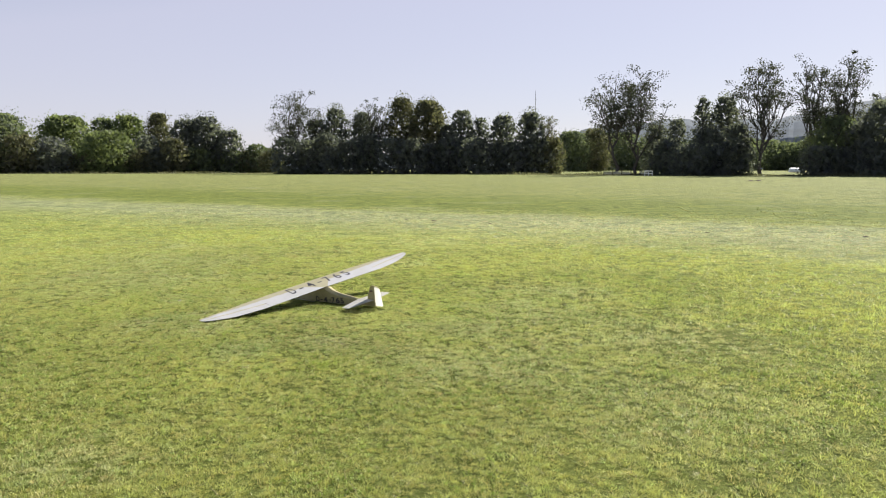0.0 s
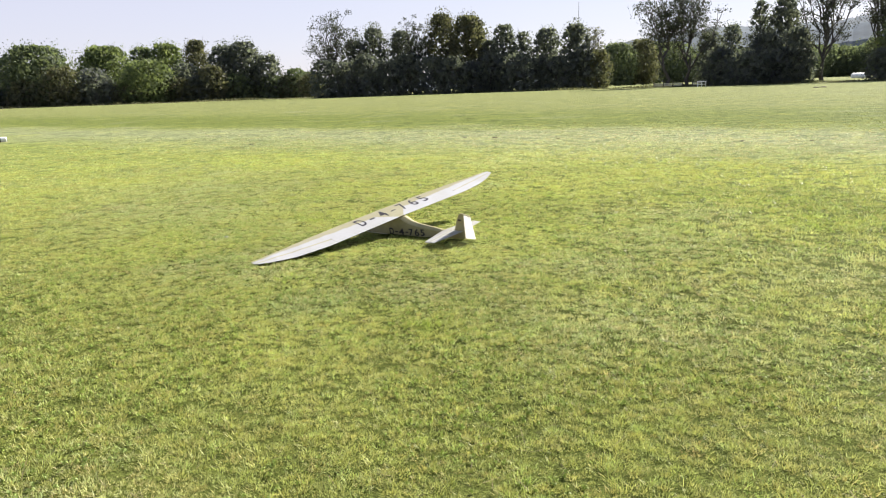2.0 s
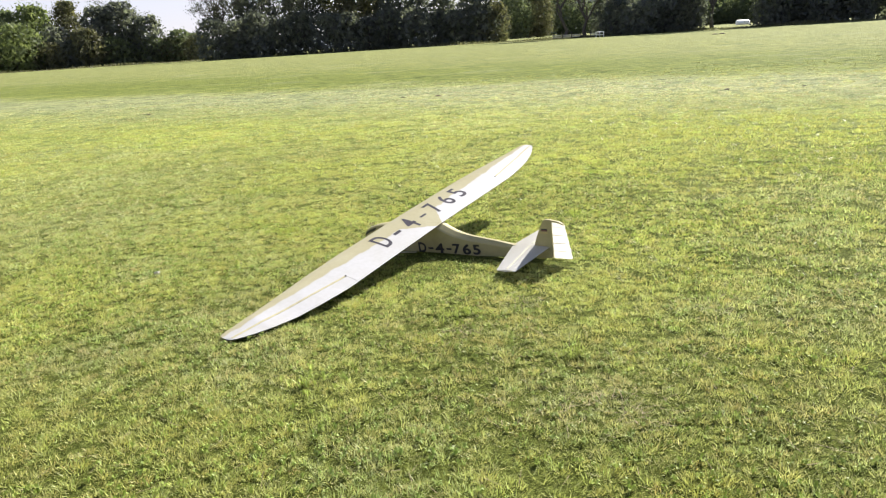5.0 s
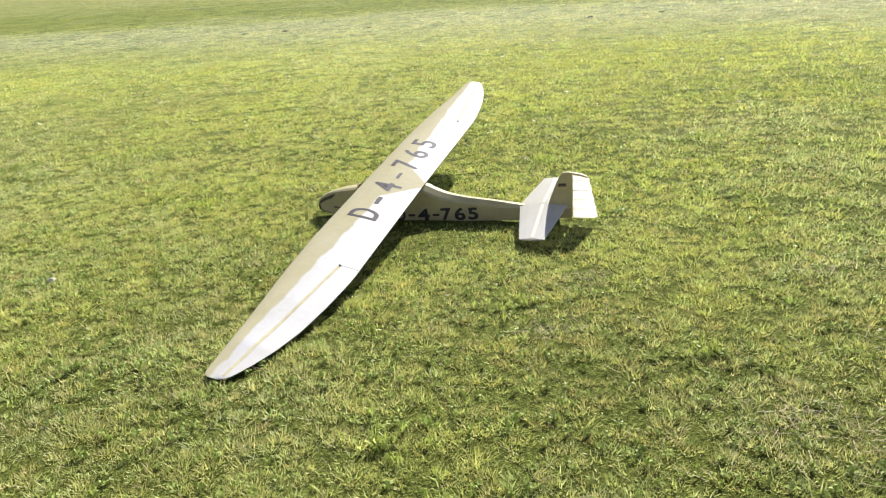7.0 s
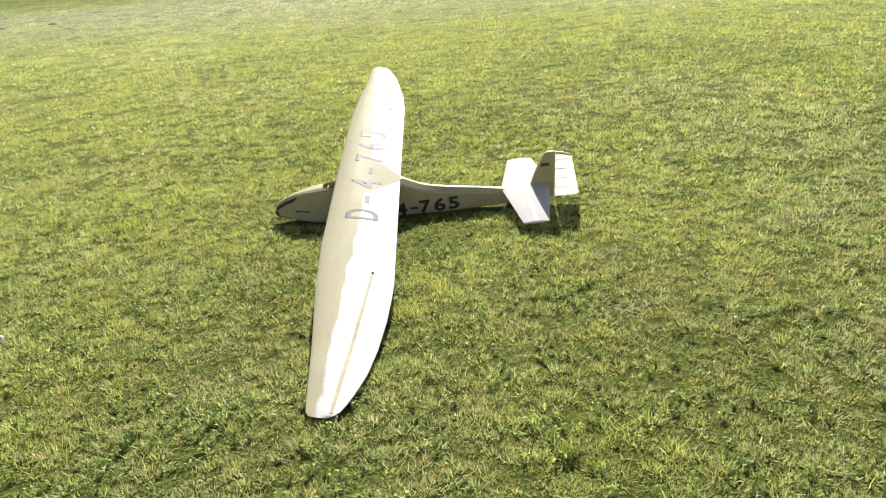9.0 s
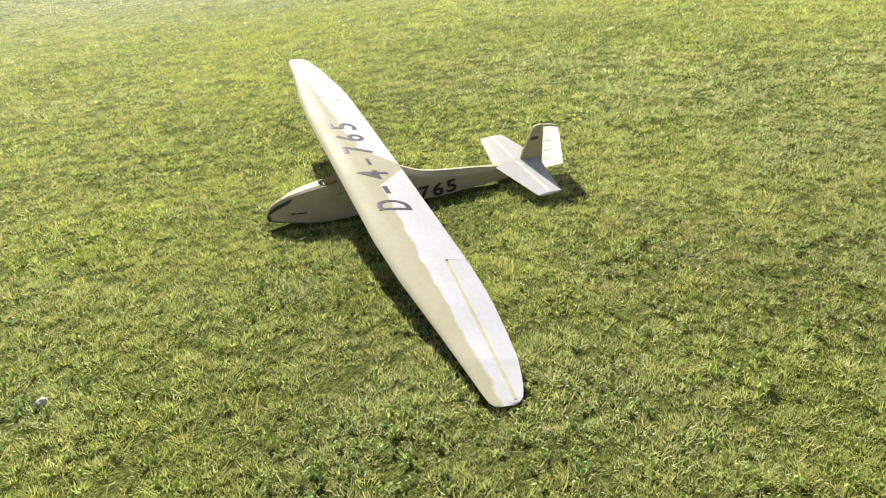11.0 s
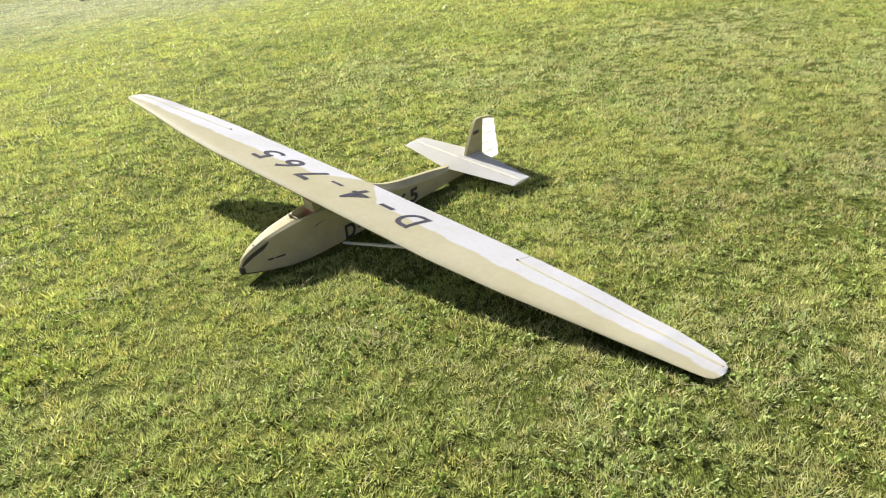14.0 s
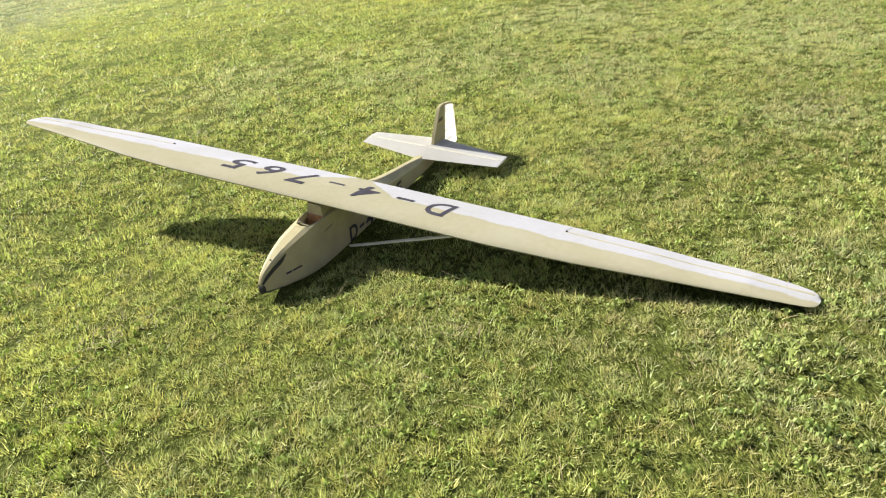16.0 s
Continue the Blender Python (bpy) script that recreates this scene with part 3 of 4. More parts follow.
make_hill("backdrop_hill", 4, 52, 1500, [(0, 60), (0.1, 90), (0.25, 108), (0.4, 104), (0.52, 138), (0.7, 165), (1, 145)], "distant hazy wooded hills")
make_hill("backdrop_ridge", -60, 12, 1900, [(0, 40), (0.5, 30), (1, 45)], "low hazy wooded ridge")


# ---- small things on the field ----
def make_mast():
    mast = new("radio_mast")
    x, y = 47.0, 452.0
    z = float(ground_z(x, y))
    bm = bmesh.new()
    tube(bm, [(0, 0, 0), (0, 0, 30), (0, 0, 47.5)], [0.32, 0.20, 0.10], 6)
    part("pole", bm, GREY, mast)
    for h in (36, 42):
        bm = bmesh.new()
        tube(bm, [(-0.7, 0, h), (0.7, 0, h)], 0.06, 5)
        part("crossarm", bm, GREY, mast)
    mast.location = (x, y, z)
    tagged(mast, "thin grey radio mast behind the trees", "mast")


def make_marker():
    """White plastic boundary marker lying in the grass, with a dark middle panel."""
    mk = new("boundary_marker")
    bm = bmesh.new()
    rings = []
    for x, s in ((-0.42, 0.80), (-0.40, 0.94), (-0.36, 1.0), (0.36, 1.0), (0.40, 0.94), (0.42, 0.80)):
        rings.append([(x, 0.16 * s * math.cos(a), 0.15 + 0.155 * s * math.sin(a)) for a in spans(0, 2 * math.pi * 15 / 16, 15)])
    loft(bm, rings)
    part("shell", bm, WHITE, mk, smooth=False)
    bm = bmesh.new()
    rings = []
    for x in (-0.13, 0.12):
        rings.append([(x, 0.164 * math.cos(a), 0.15 + 0.159 * math.sin(a)) for a in spans(0, 2 * math.pi * 15 / 16, 15)])
    loft(bm, rings)
    part("band", bm, BLACK, mk, "dark middle band")
    mk.location = (-20.2, 30.4, float(ground_z(-20.2, 30.4)) - 0.01)
    mk.scale = (0.68, 0.68, 0.68)
    mk.rotation_euler = (0, 0, radians(33))
    tagged(mk, "white plastic boundary marker with a dark band on grass", "marker")


def make_tent():
    tent = new("white_tent")
    bm = bmesh.new()
    rings = []
    for y in (-1.9, -1.75, -1.4, 1.4, 1.75, 1.9):
        k = 0.45 if abs(y) > 1.8 else 0.82 if abs(y) > 1.5 else 1.0
        rings.append([(2.2 * k * math.cos(a), y, 1.25 * k * math.sin(a) ** 0.8) for a in spans(0.0001, math.pi - 0.0001, 12)])
    loft(bm, rings)
    part("roof", bm, WHITE, tent)
    bm = bmesh.new()
    loft(bm, [[(2.3, y, 0.55), (2.36, y, 0.55), (2.36, y, -0.1), (2.3, y, -0.1)] for y in (-1.5, 1.5)])
    part("side_panel", bm, GREY, tent)
    x, y = 97.0, 216.0
    tent.location = (x, y, float(ground_z(x, y)) + 0.3)
    tent.rotation_euler = (0, 0, radians(68))
    tagged(tent, "low white rounded tent on a meadow behind the trees", "tent")


def make_fence():
    """Low pale boards between rough posts under the tall trees."""
    fence = new("wooden_fence")
    for k in range(6):
        bm = bmesh.new()
        tube(bm, [(k * 1.9, 0, -0.2), (k * 1.9 + 0.05, 0, 1.0 + 0.15 * (k % 3))], [0.11, 0.09], 6)
        part("post", bm, WOOD, fence)
    for k in (0, 1, 2, 4):
        for z in (0.25, 0.58):
            bm = bmesh.new()
            loft(bm, [[(k * 1.9 + x, y, z + dz) for y, dz in ((-0.10, 0), (-0.13, 0), (-0.13, 0.24), (-0.10, 0.24))] for x in (0.14, 1.76)])
            part("board", bm, PALE_TAPE, fence, "pale weathered board")
    x, y = 31.6, 163.0
    fence.location = (x, y, float(ground_z(x, y)))
    fence.rotation_euler = (0, 0, radians(-10))
    tagged(fence, "low fence of pale boards and dark posts under tall trees", "fence")


def make_barrier():
    """A small white frame of posts and rails at the field's edge."""
    frame_ob = new("white_barrier")
    for x in (0.0, 0.75, 1.5):
        bm = bmesh.new()
        tube(bm, [(x, 0, -0.2), (x, 0, 1.0)], 0.07, 8)
        part("post", bm, WHITE, frame_ob)
    for z in (0.45, 0.95):
        bm = bmesh.new()
        tube(bm, [(-0.1, 0, z), (1.6, 0, z)], 0.06 if z < 0.9 else 0.09, 8)
        part("rail", bm, WHITE, frame_ob)
    x, y = 37.7, 152.0
    frame_ob.location = (x, y, float(ground_z(x, y)))
    tagged(frame_ob, "small white rail barrier at the field's edge", "barrier")


def make_molehill(x, y, s, seed):
    rng = random.Random(seed)
    bm = bmesh.new()
    bmesh.ops.create_icosphere(bm, subdivisions=3, radius=s)
    for v in bm.verts:
        k = 1 + 0.35 * noise.noise(v.co * (2.5 / s) + Vector((seed, 0, 0))) + 0.18 * noise.noise(v.co * (7 / s))
        v.co = Vector((v.co.x * k * 1.2, v.co.y * k, max(v.co.z, -0.1 * s) * k * 0.42))
    me = bpy.data.meshes.new("molehill")
    bm.to_mesh(me)
    bm.free()
    me.materials.append(SOIL)
    ob = new("molehill", me)
    ob.location = (x, y, float(ground_z(x, y)) - 0.004)
    tagged(ob, "low dark crumbly molehill in the mown grass", "molehill", "molehills")


def make_puffball(x, y):
    """A small pale puffball with a rough, flattened cap on a short stem."""
    ball = new("puffball")
    bm = bmesh.new()
    bmesh.ops.create_icosphere(bm, subdivisions=3, radius=0.017)
    for v in bm.verts:
        k = 1 + 0.30 * noise.noise(v.co * 110) + 0.22 * noise.noise(v.co * 300)
        v.co = Vector((v.co.x * k * 1.1, v.co.y * k, v.co.z * k * 0.62 + 0.013))
    part("cap", bm, PUFF, ball, smooth=True)
    bm = bmesh.new()
    tube(bm, [(0, 0, -0.004), (0, 0, 0.014)], [0.008, 0.010], 10)
    part("stem", bm, PUFF, ball, smooth=True)
    ball.location = (x, y, float(ground_z(x, y)))
    tagged(ball, "small pale rough puffball mushroom in the grass", "mushroom")


make_puffball(-3.77, 10.17)
make_mast()
make_marker()
make_tent()
make_fence()
make_barrier()
for _k, (_x, _y, _s) in enumerate(((36.6, 95.0, 0.26), (37.7, 95.6, 0.30), (-1.98, 24.7, 0.06), (-1.1, 24.4, 0.07), (0.6, 23.2, 0.05), (4.6, 20.6, 0.06), (6.0, 20.2, 0.05), (-8.3, 24.6, 0.05), (9.4, 19.1, 0.06), (-16.6, 22.8, 0.06))):
    make_molehill(_x, _y, _s, _k)


# ---- glider ----
GLIDER_AT = Matrix(((0.5727984542, -0.8123456358, 0.0, -2.1125), (0.8105083417, 0.5812493792, 0.0, 10.3085), (0.1223852886, -0.0473679972, 0.0, 0.2170), (0, 0, 0, 1)))
_r, _f = Vector(GLIDER_AT.col[0][:3]), Vector(GLIDER_AT.col[1][:3])
for _i, _v in enumerate(_r.cross(_f)):
    GLIDER_AT[_i][2] = _v

HALF = 1.703
LEADING = [(0.0, 0.116), (0.70, 0.115), (1.0, 0.100), (1.35, 0.068), (1.60, 0.050), (1.63, 0.048), (1.674, 0.043), (1.692, 0.034), (1.700, 0.020), (1.703, 0.002)]
TRAILING = [(0.0, -0.187), (0.95, -0.187), (1.05, -0.182), (1.20, -0.170), (1.36, -0.148), (1.50, -0.123), (1.60, -0.092), (1.65, -0.073), (1.68, -0.058), (1.695, -0.042), (1.703, -0.020)]
RISE = [(0.0, 0.006), (0.9, 0.002), (1.4, 0.003), (1.7, 0.008)]
DROP = [(0.0, 0.044), (1.0, 0.048), (1.35, 0.040), (1.55, 0.022), (1.7, 0.006)]
THIN_TIP = [(1.50, 1.0), (1.70, 0.40)]
CAMBER = [(0.0, 0.12), (0.02, 0.32), (0.06, 0.56), (0.15, 0.84), (0.30, 1.0), (0.5, 0.86), (0.7, 0.56), (0.85, 0.29), (1.0, 0.02)]


def wing_top(x, y):
    """Height of the wing's upper face at span x, chord position y."""
    a = min(abs(x), HALF - 1e-4)
    le, te = lerp(LEADING, a), lerp(TRAILING, a)
    q = min(max((le - y) / max(le - te, 1e-4), 0), 1)
    thick = min(0.029 * (le - te) / 0.32, 0.029) * lerp(THIN_TIP, a)
    return lerp(RISE, a) + thick * lerp(CAMBER, q) - lerp(DROP, a) * q


def wing_ring(x, q0=0.0, q1=1.0, steps=26, drop=0.0):
    a = min(abs(x), HALF - 1e-4)
    le, te = lerp(LEADING, a), lerp(TRAILING, a)
    qs = [q0 + (q1 - q0) * (0.5 - 0.5 * math.cos(math.pi * k / steps)) for k in range(steps + 1)]
    up = [(x, le - q * (le - te), wing_top(x, le - q * (le - te)) - drop) for q in qs]
    low = []
    for q in reversed(qs[1:-1]):
        thick = min(0.029 * (le - te) / 0.32, 0.029) * lerp(THIN_TIP, a)
        low.append((x, le - q * (le - te), lerp(RISE, a) - lerp(DROP, a) * q - thick * 0.16 * math.sin(math.pi * min(q * 1.3, 1.0)) - 0.001 - drop))
    end = (x, up[-1][1], up[-1][2] - 0.004)
    return up + [end] + low


HINGE = [(0.90, -0.106), (1.35, -0.066), (1.70, -0.032)]
AIL0, AIL1 = 0.90, 1.61


def hinge_q(x):
    a = abs(x)
    le, te = lerp(LEADING, a), lerp(TRAILING, a)
    return (le - lerp(HINGE, a)) / (le - te)


def make_glider():
    g = new("model_glider")
    g.matrix_world = GLIDER_AT
    tagged(g, "cream model glider with black lettering resting on one wingtip in grass", "model glider")

    # wing, in one piece across the fuselage, cut out behind the hinge lines for the ailerons
    bm = bmesh.new()
    loft(bm, [wing_ring(x) for x in spans(-AIL0, AIL0, 60)])
    for side in (-1, 1):
        loft(bm, [wing_ring(side * a, 0.0, hinge_q(a) - 0.005) for a in spans(AIL0, AIL1, 40)])
        loft(bm, [wing_ring(side * a) for a in spans(AIL1, HALF - 0.0003, 24)])
    wing = part("wing", bm, CREAM, g, "cream fabric-covered wing with rounded tips", True)
    for side in (-1, 1):
        bm = bmesh.new()
        loft(bm, [wing_ring(side * a, hinge_q(a) + 0.005, 1.0, 12, 0.0006) for a in spans(AIL0 + 0.0004, AIL1 - 0.0004, 40)])
        part("aileron", bm, CREAM, wing, "cream aileron behind a dark hinge gap", True)
        bm = bmesh.new()
        rings = []
        for a in spans(AIL0, AIL1 + 0.075, 28):
            y = lerp(HINGE, a)
            z = wing_top(side * a, y)
            f, r = wing_top(side * a, y + 0.0055), wing_top(side * a, y - 0.0055)
            rings.append([(side * a, y + 0.0058, f - 0.002), (side * a, y + 0.0055, f + 0.0006), (side * a, y, z + 0.0009), (side * a, y - 0.0055, r + 0.0003), (side * a, y - 0.0058, r - 0.003)])
        loft(bm, rings)
        part("hinge_strip", bm, TAPE, wing, "tan hinge tape")
        # control horn
        bm = bmesh.new()
        x, y = side * (AIL0 + 0.004), lerp(HINGE, AIL0)
        loft(bm, [[(x - 0.004, y - 0.006, wing_top(x, y) - 0.004), (x + 0.004, y - 0.006, wing_top(x, y) - 0.004), (x + 0.004, y + 0.006, wing_top(x, y) - 0.004), (x - 0.004, y + 0.006, wing_top(x, y) - 0.004)],
                  [(x - 0.002, y - 0.002, wing_top(x, y) + 0.005), (x + 0.002, y - 0.002, wing_top(x, y) + 0.005), (x + 0.002, y + 0.003, wing_top(x, y) + 0.005), (x - 0.002, y + 0.003, wing_top(x, y) + 0.005)]])
        part("control_horn", bm, BLACK, wing, "small dark control horn")

    # fuselage: flat sides under a bevelled deck
    TOP = [(-0.98, -0.190), (-0.83, -0.180), (-0.675, -0.166), (-0.554, -0.145), (-0.414, -0.124), (-0.36, -0.114), (-0.305, -0.101), (-0.27, -0.089), (-0.225, -0.067), (-0.187, -0.046), (-0.15, -0.040), (0.0, -0.034), (0.115, -0.042), (0.16, -0.045), (0.22, -0.049), (0.28, -0.057), (0.34, -0.069), (0.40, -0.090), (0.435, -0.110), (0.450, -0.126), (0.456, -0.140)]
    EDGE = [(-0.98, -0.195), (-0.83, -0.186), (-0.675, -0.172), (-0.554, -0.151), (-0.414, -0.130), (-0.36, -0.120), (-0.305, -0.107), (-0.27, -0.096), (-0.225, -0.075), (-0.187, -0.056), (-0.15, -0.050), (0.115, -0.050), (0.16, -0.052), (0.22, -0.056), (0.28, -0.063), (0.34, -0.075), (0.40, -0.096), (0.435, -0.115), (0.450, -0.130), (0.456, -0.143)]
    LOW = [(-0.98, -0.240), (-0.7, -0.243), (-0.54, -0.244), (-0.4, -0.245), (-0.229, -0.246), (0.0, -0.243), (0.16, -0.228), (0.22, -0.221), (0.28, -0.214), (0.34, -0.204), (0.40, -0.191), (0.436, -0.184), (0.456, -0.176)]
    WIDE = [(-0.98, 0.010), (-0.83, 0.018), (-0.6, 0.030), (-0.4, 0.042), (-0.2, 0.056), (0.0, 0.058), (0.10, 0.047), (0.16, 0.043), (0.22, 0.040), (0.28, 0.036), (0.34, 0.027), (0.40, 0.017), (0.435, 0.010), (0.456, 0.006)]
    FOOT = [(-0.98, 0.008), (-0.83, 0.015), (-0.6, 0.025), (-0.4, 0.035), (-0.2, 0.047), (0.0, 0.058), (0.16, 0.062), (0.22, 0.059), (0.28, 0.050), (0.34, 0.037), (0.40, 0.025), (0.435, 0.013), (0.456, 0.007)]

    def side_x(y, z):
        """Half width of the flat, flaring side at height z."""
        e, lo = lerp(EDGE, y) - 0.004, lerp(LOW, y) + 0.006
        q = (e - z) / max(e - lo, 1e-3)
        return lerp(WIDE, y) + (lerp(FOOT, y) * 1.05 - lerp(WIDE, y)) * q

    def section(y):
        t, e, lo, w, f = lerp(TOP, y), lerp(EDGE, y), lerp(LOW, y), lerp(WIDE, y), lerp(FOOT, y)
        deck = min(w * 0.5, 0.02)
        back = min(max((-0.14 - y) / 0.06, 0), 1) * min(max((y + 0.70) / 0.1, 0), 1)     # ridged turtle deck behind the wing
        deck, lean, e = deck + (0.009 - deck) * back, 0.97 - 0.17 * back, e - 0.009 * back
        return [(-deck, y, t), (deck, y, t), (w * lean, y, e + 0.001), (w, y, e - 0.003 - 0.005 * back), (f * 1.05, y, lo + 0.006), (f, y, lo), (-f, y, lo), (-f * 1.05, y, lo + 0.006), (-w, y, e - 0.003 - 0.005 * back), (-w * lean, y, e + 0.001)]

    CO0, CO1 = 0.100, 0.208       # cockpit opening
    bm = bmesh.new()
    ys = spans(-0.925, CO0, 46) + spans(CO0 + 0.002, CO1, 8) + spans(CO1 + 0.003, 0.456, 22)
    vs = loft(bm, [section(y) for y in ys])
    doomed = [f for f in bm.faces if CO0 < f.calc_center_median().y < CO1 and len(f.verts) == 4 and f.calc_center_median().z > lerp(EDGE, f.calc_center_median().y) - 0.0002]
    bmesh.ops.delete(bm, geom=doomed, context="FACES")
    body = part("fuselage", bm, PLY, g, "cream plywood fuselage with flat sides")
    # cockpit coaming round a small oval opening, headrest, floor and windscreen hoop
    bm = bmesh.new()
    rows = []
    for k in range(32):
        a = 2 * math.pi * k / 32
        c, d = math.cos(a), math.sin(a)
        square = 1 / max(abs(c), abs(d))
        row = []
        inner = 0.90 if d > 0 else min(square, 1.35) * 0.93       # round in front, squared off at the back
        for f, low in ((square, 0.0), (inner, 0.0), (inner - 0.02, 0.0012), (inner - 0.05, -0.001), (inner - 0.06, -0.026)):
            y = (CO0 + CO1) / 2 + (CO1 - CO0) / 2 * f * d
            w, top, e = lerp(WIDE, y) * 0.97, lerp(TOP, y), lerp(EDGE, y) + 0.001
            flat = min(w * 0.5, 0.02)
            x = w * f * c
            q = min(max((abs(x) - flat) / (w - flat), 0), 1)
            row.append(bm.verts.new((x, y, top + (e - top) * q + 0.001 + low)))
        rows.append(row)
    for k in range(32):
        for i in range(4):
            bm.faces.new((rows[k][i], rows[(k + 1) % 32][i], rows[(k + 1) % 32][i + 1], rows[k][i + 1]))
    part("cockpit_coaming", bm, PLY, body, "cream coaming round the cockpit opening")
    bm = bmesh.new()
    loft(bm, [[(-0.034, y, -0.050), (0.034, y, -0.050), (0.038, y, -0.11), (-0.038, y, -0.11)] for y in (CO0 + 0.006, CO0 + 0.010)])
    part("headrest", bm, REDWOOD, body, "reddish wooden headrest board")
    bm = bmesh.new()
    loft(bm, [[(-0.040, y, -0.105), (0.040, y, -0.105), (0.040, y, -0.110), (-0.040, y, -0.110)] for y in (CO0, CO1 + 0.03)])
    part("cockpit_floor", bm, REDWOOD, body, "reddish cockpit floor")
    bm = bmesh.new()
    tube(bm, [(0.022 * math.cos(a), CO1 - 0.014, lerp(TOP, CO1) - 0.004 + 0.020 * math.sin(a)) for a in spans(0.0, math.pi, 12)], 0.0011)
    part("windscreen_frame", bm, STEEL, body, "thin wire windscreen hoop")
    bm = bmesh.new()
    arc = [(0.021 * math.cos(a), CO1 - 0.014, lerp(TOP, CO1) - 0.004 + 0.019 * math.sin(a)) for a in spans(0.0, math.pi, 12)]
    loft(bm, [arc, [(x, y - 0.0008, z) for x, y, z in arc]])
    pane = part("windscreen", bm, CLEAR, body, "small clear windscreen")
    pane.visible_shadow = False
    bm = bmesh.new()
    tube(bm, [(-0.035, CO1 - 0.032, -0.057), (0.035, CO1 - 0.032, -0.057)], 0.003)
    part("cockpit_crossbar", bm, PLY, body)
    # pylon between fuselage and wing
    bm = bmesh.new()
    loft(bm, [[(-0.034, y, -0.05), (0.034, y, -0.05), (0.030, y, z), (-0.030, y, z)] for y, z in ((0.108, -0.006), (0.09, -0.004), (0.0, -0.020), (-0.15, -0.038))])
    part("wing_pylon", bm, PLY, body)
    # nose: black tip and swept black flashes along the upper edges
    bm = bmesh.new()
    rings = []
    for y in (0.444, 0.456, 0.461):
        k = 1.10 if y < 0.46 else 0.6
        w, t, lo = lerp(FOOT, min(y, 0.456)) * k + 0.001, -0.150, -0.182
        m_ = (t + lo) / 2
        rings.append([(w * c, y, m_ + (t - lo) / 2 * k * s_) for c, s_ in ((-0.6, 1), (0.6, 1), (1, 0.5), (1, -0.5), (0.6, -1), (-0.6, -1), (-1, -0.5), (-1, 0.5))])
    loft(bm, rings)
    part("nose_cap", bm, BLACK, body, "black nose cap")
    for s in (-1, 1):
        bm = bmesh.new()
        top, bot = [], []
        for k in range(13):
            y = 0.452 - 0.120 * k / 12
            e = lerp(EDGE, y) - 0.007
            h = 0.018 * min(1.0, 0.25 + (12 - k) / 3.0, 0.5 + k / 3.0)
            top.append(bm.verts.new((s * (side_x(y, e) + 0.0012), y, e)))
            bot.append(bm.verts.new((s * (side_x(y, e - h) + 0.0012), y, e - h)))
        for k in range(12):
            bm.faces.new((top[k], top[k + 1], bot[k + 1], bot[k]))
        part("nose_flash", bm, BLACK, body, "black swept flash on the nose")
    bm = bmesh.new()
    bmesh.ops.create_icosphere(bm, subdivisions=1, radius=0.0035, matrix=Matrix.Translation((0, 0.384, lerp(TOP, 0.384))))
    part("canopy_screw", bm, BLACK, body)
    # skid under the belly
    bm = bmesh.new()
    loft(bm, [[(-0.012, y, lerp(LOW, y) + 0.002), (0.012, y, lerp(LOW, y) + 0.002), (0.012, y, lerp(LOW, y) - 0.010 * k), (-0.012, y, lerp(LOW, y) - 0.010 * k)] for y, k in ((0.40, 0.2), (0.33, 1), (0.1, 1), (-0.08, 1), (-0.14, 0.2))])
    part("landing_skid", bm, REDWOOD, body, "narrow wooden landing skid")
    # wing strut
    bm = bmesh.new()
    a, b = Vector((-0.066, 0.012, -0.228)), Vector((-0.600, 0.060, -0.012))
    rings = []
    for p in (a, a.lerp(b, 0.5), b):
        rings.append([p + Vector(o) for o in ((0, 0.011, 0), (0, 0.006, 0.004), (0, -0.008, 0.003), (0, -0.012, 0), (0, -0.008, -0.003), (0, 0.006, -0.004))])
    loft(bm, rings)
    part("wing_strut", bm, PAINT, g, "cream streamlined wing strut", True)
    # faded script on the nose, as two short bars, and the seam of the wing root
    for y0, y1, z0, z1 in ((0.352, 0.327, -0.158, -0.150), (0.322, 0.280, -0.160, -0.153)):
        bm = bmesh.new()
        pts = []
        for y, z in ((y0, z0), (y1, z0 - 0.002), (y1, z1 - 0.002), (y0, z1)):
            pts.append(bm.verts.new((-(side_x(y, z) + 0.0012), y, z)))
        bm.faces.new(pts)
        part("script_bar", bm, INK, body, "small dark script line")
    bm = bmesh.new()
    tube(bm, [(-side_x(y, z) - 0.0003, y, z) for y, z in ((0.128, -0.100), (0.100, -0.096), (0.080, -0.092))], 0.0012, 5)
    part("seam", bm, INK, body, "thin dark seam")
    # black edging under the nose
    bm = bmesh.new()
    tube(bm, [(-lerp(FOOT, y) * 1.01, y, lerp(LOW, y) + 0.002) for y in spans(0.452, 0.38, 8)], 0.0026, 5)
    part("nose_edging", bm, BLACK, body, "black edging under the nose")

    # tailplane
    bm = bmesh.new()
    rings = []
    for x in spans(-0.366, 0.336, 40):
        a = abs(x) / 0.36
        le, te = -0.672 - 0.068 * a, -0.915 + 0.055 * a
        zc = -0.172 - 0.004 * a
        pts = []
        for q in (0.0, 0.05, 0.2, 0.45, 0.62, 0.8, 1.0):
            pts.append((x, le + (te - le) * q, zc + 0.008 * (1 - a * 0.3) * math.sin(math.pi * min(q + 0.03, 1.0)) ** 0.6))
        for q in (1.0, 0.8, 0.45, 0.2, 0.05):
            pts.append((x, le + (te - le) * q, zc - 0.002 - 0.004 * math.sin(math.pi * q)))
        rings.append(pts)
    loft(bm, rings)
    tail = part("tailplane", bm, THIN, g, "off-white fabric-covered tailplane")
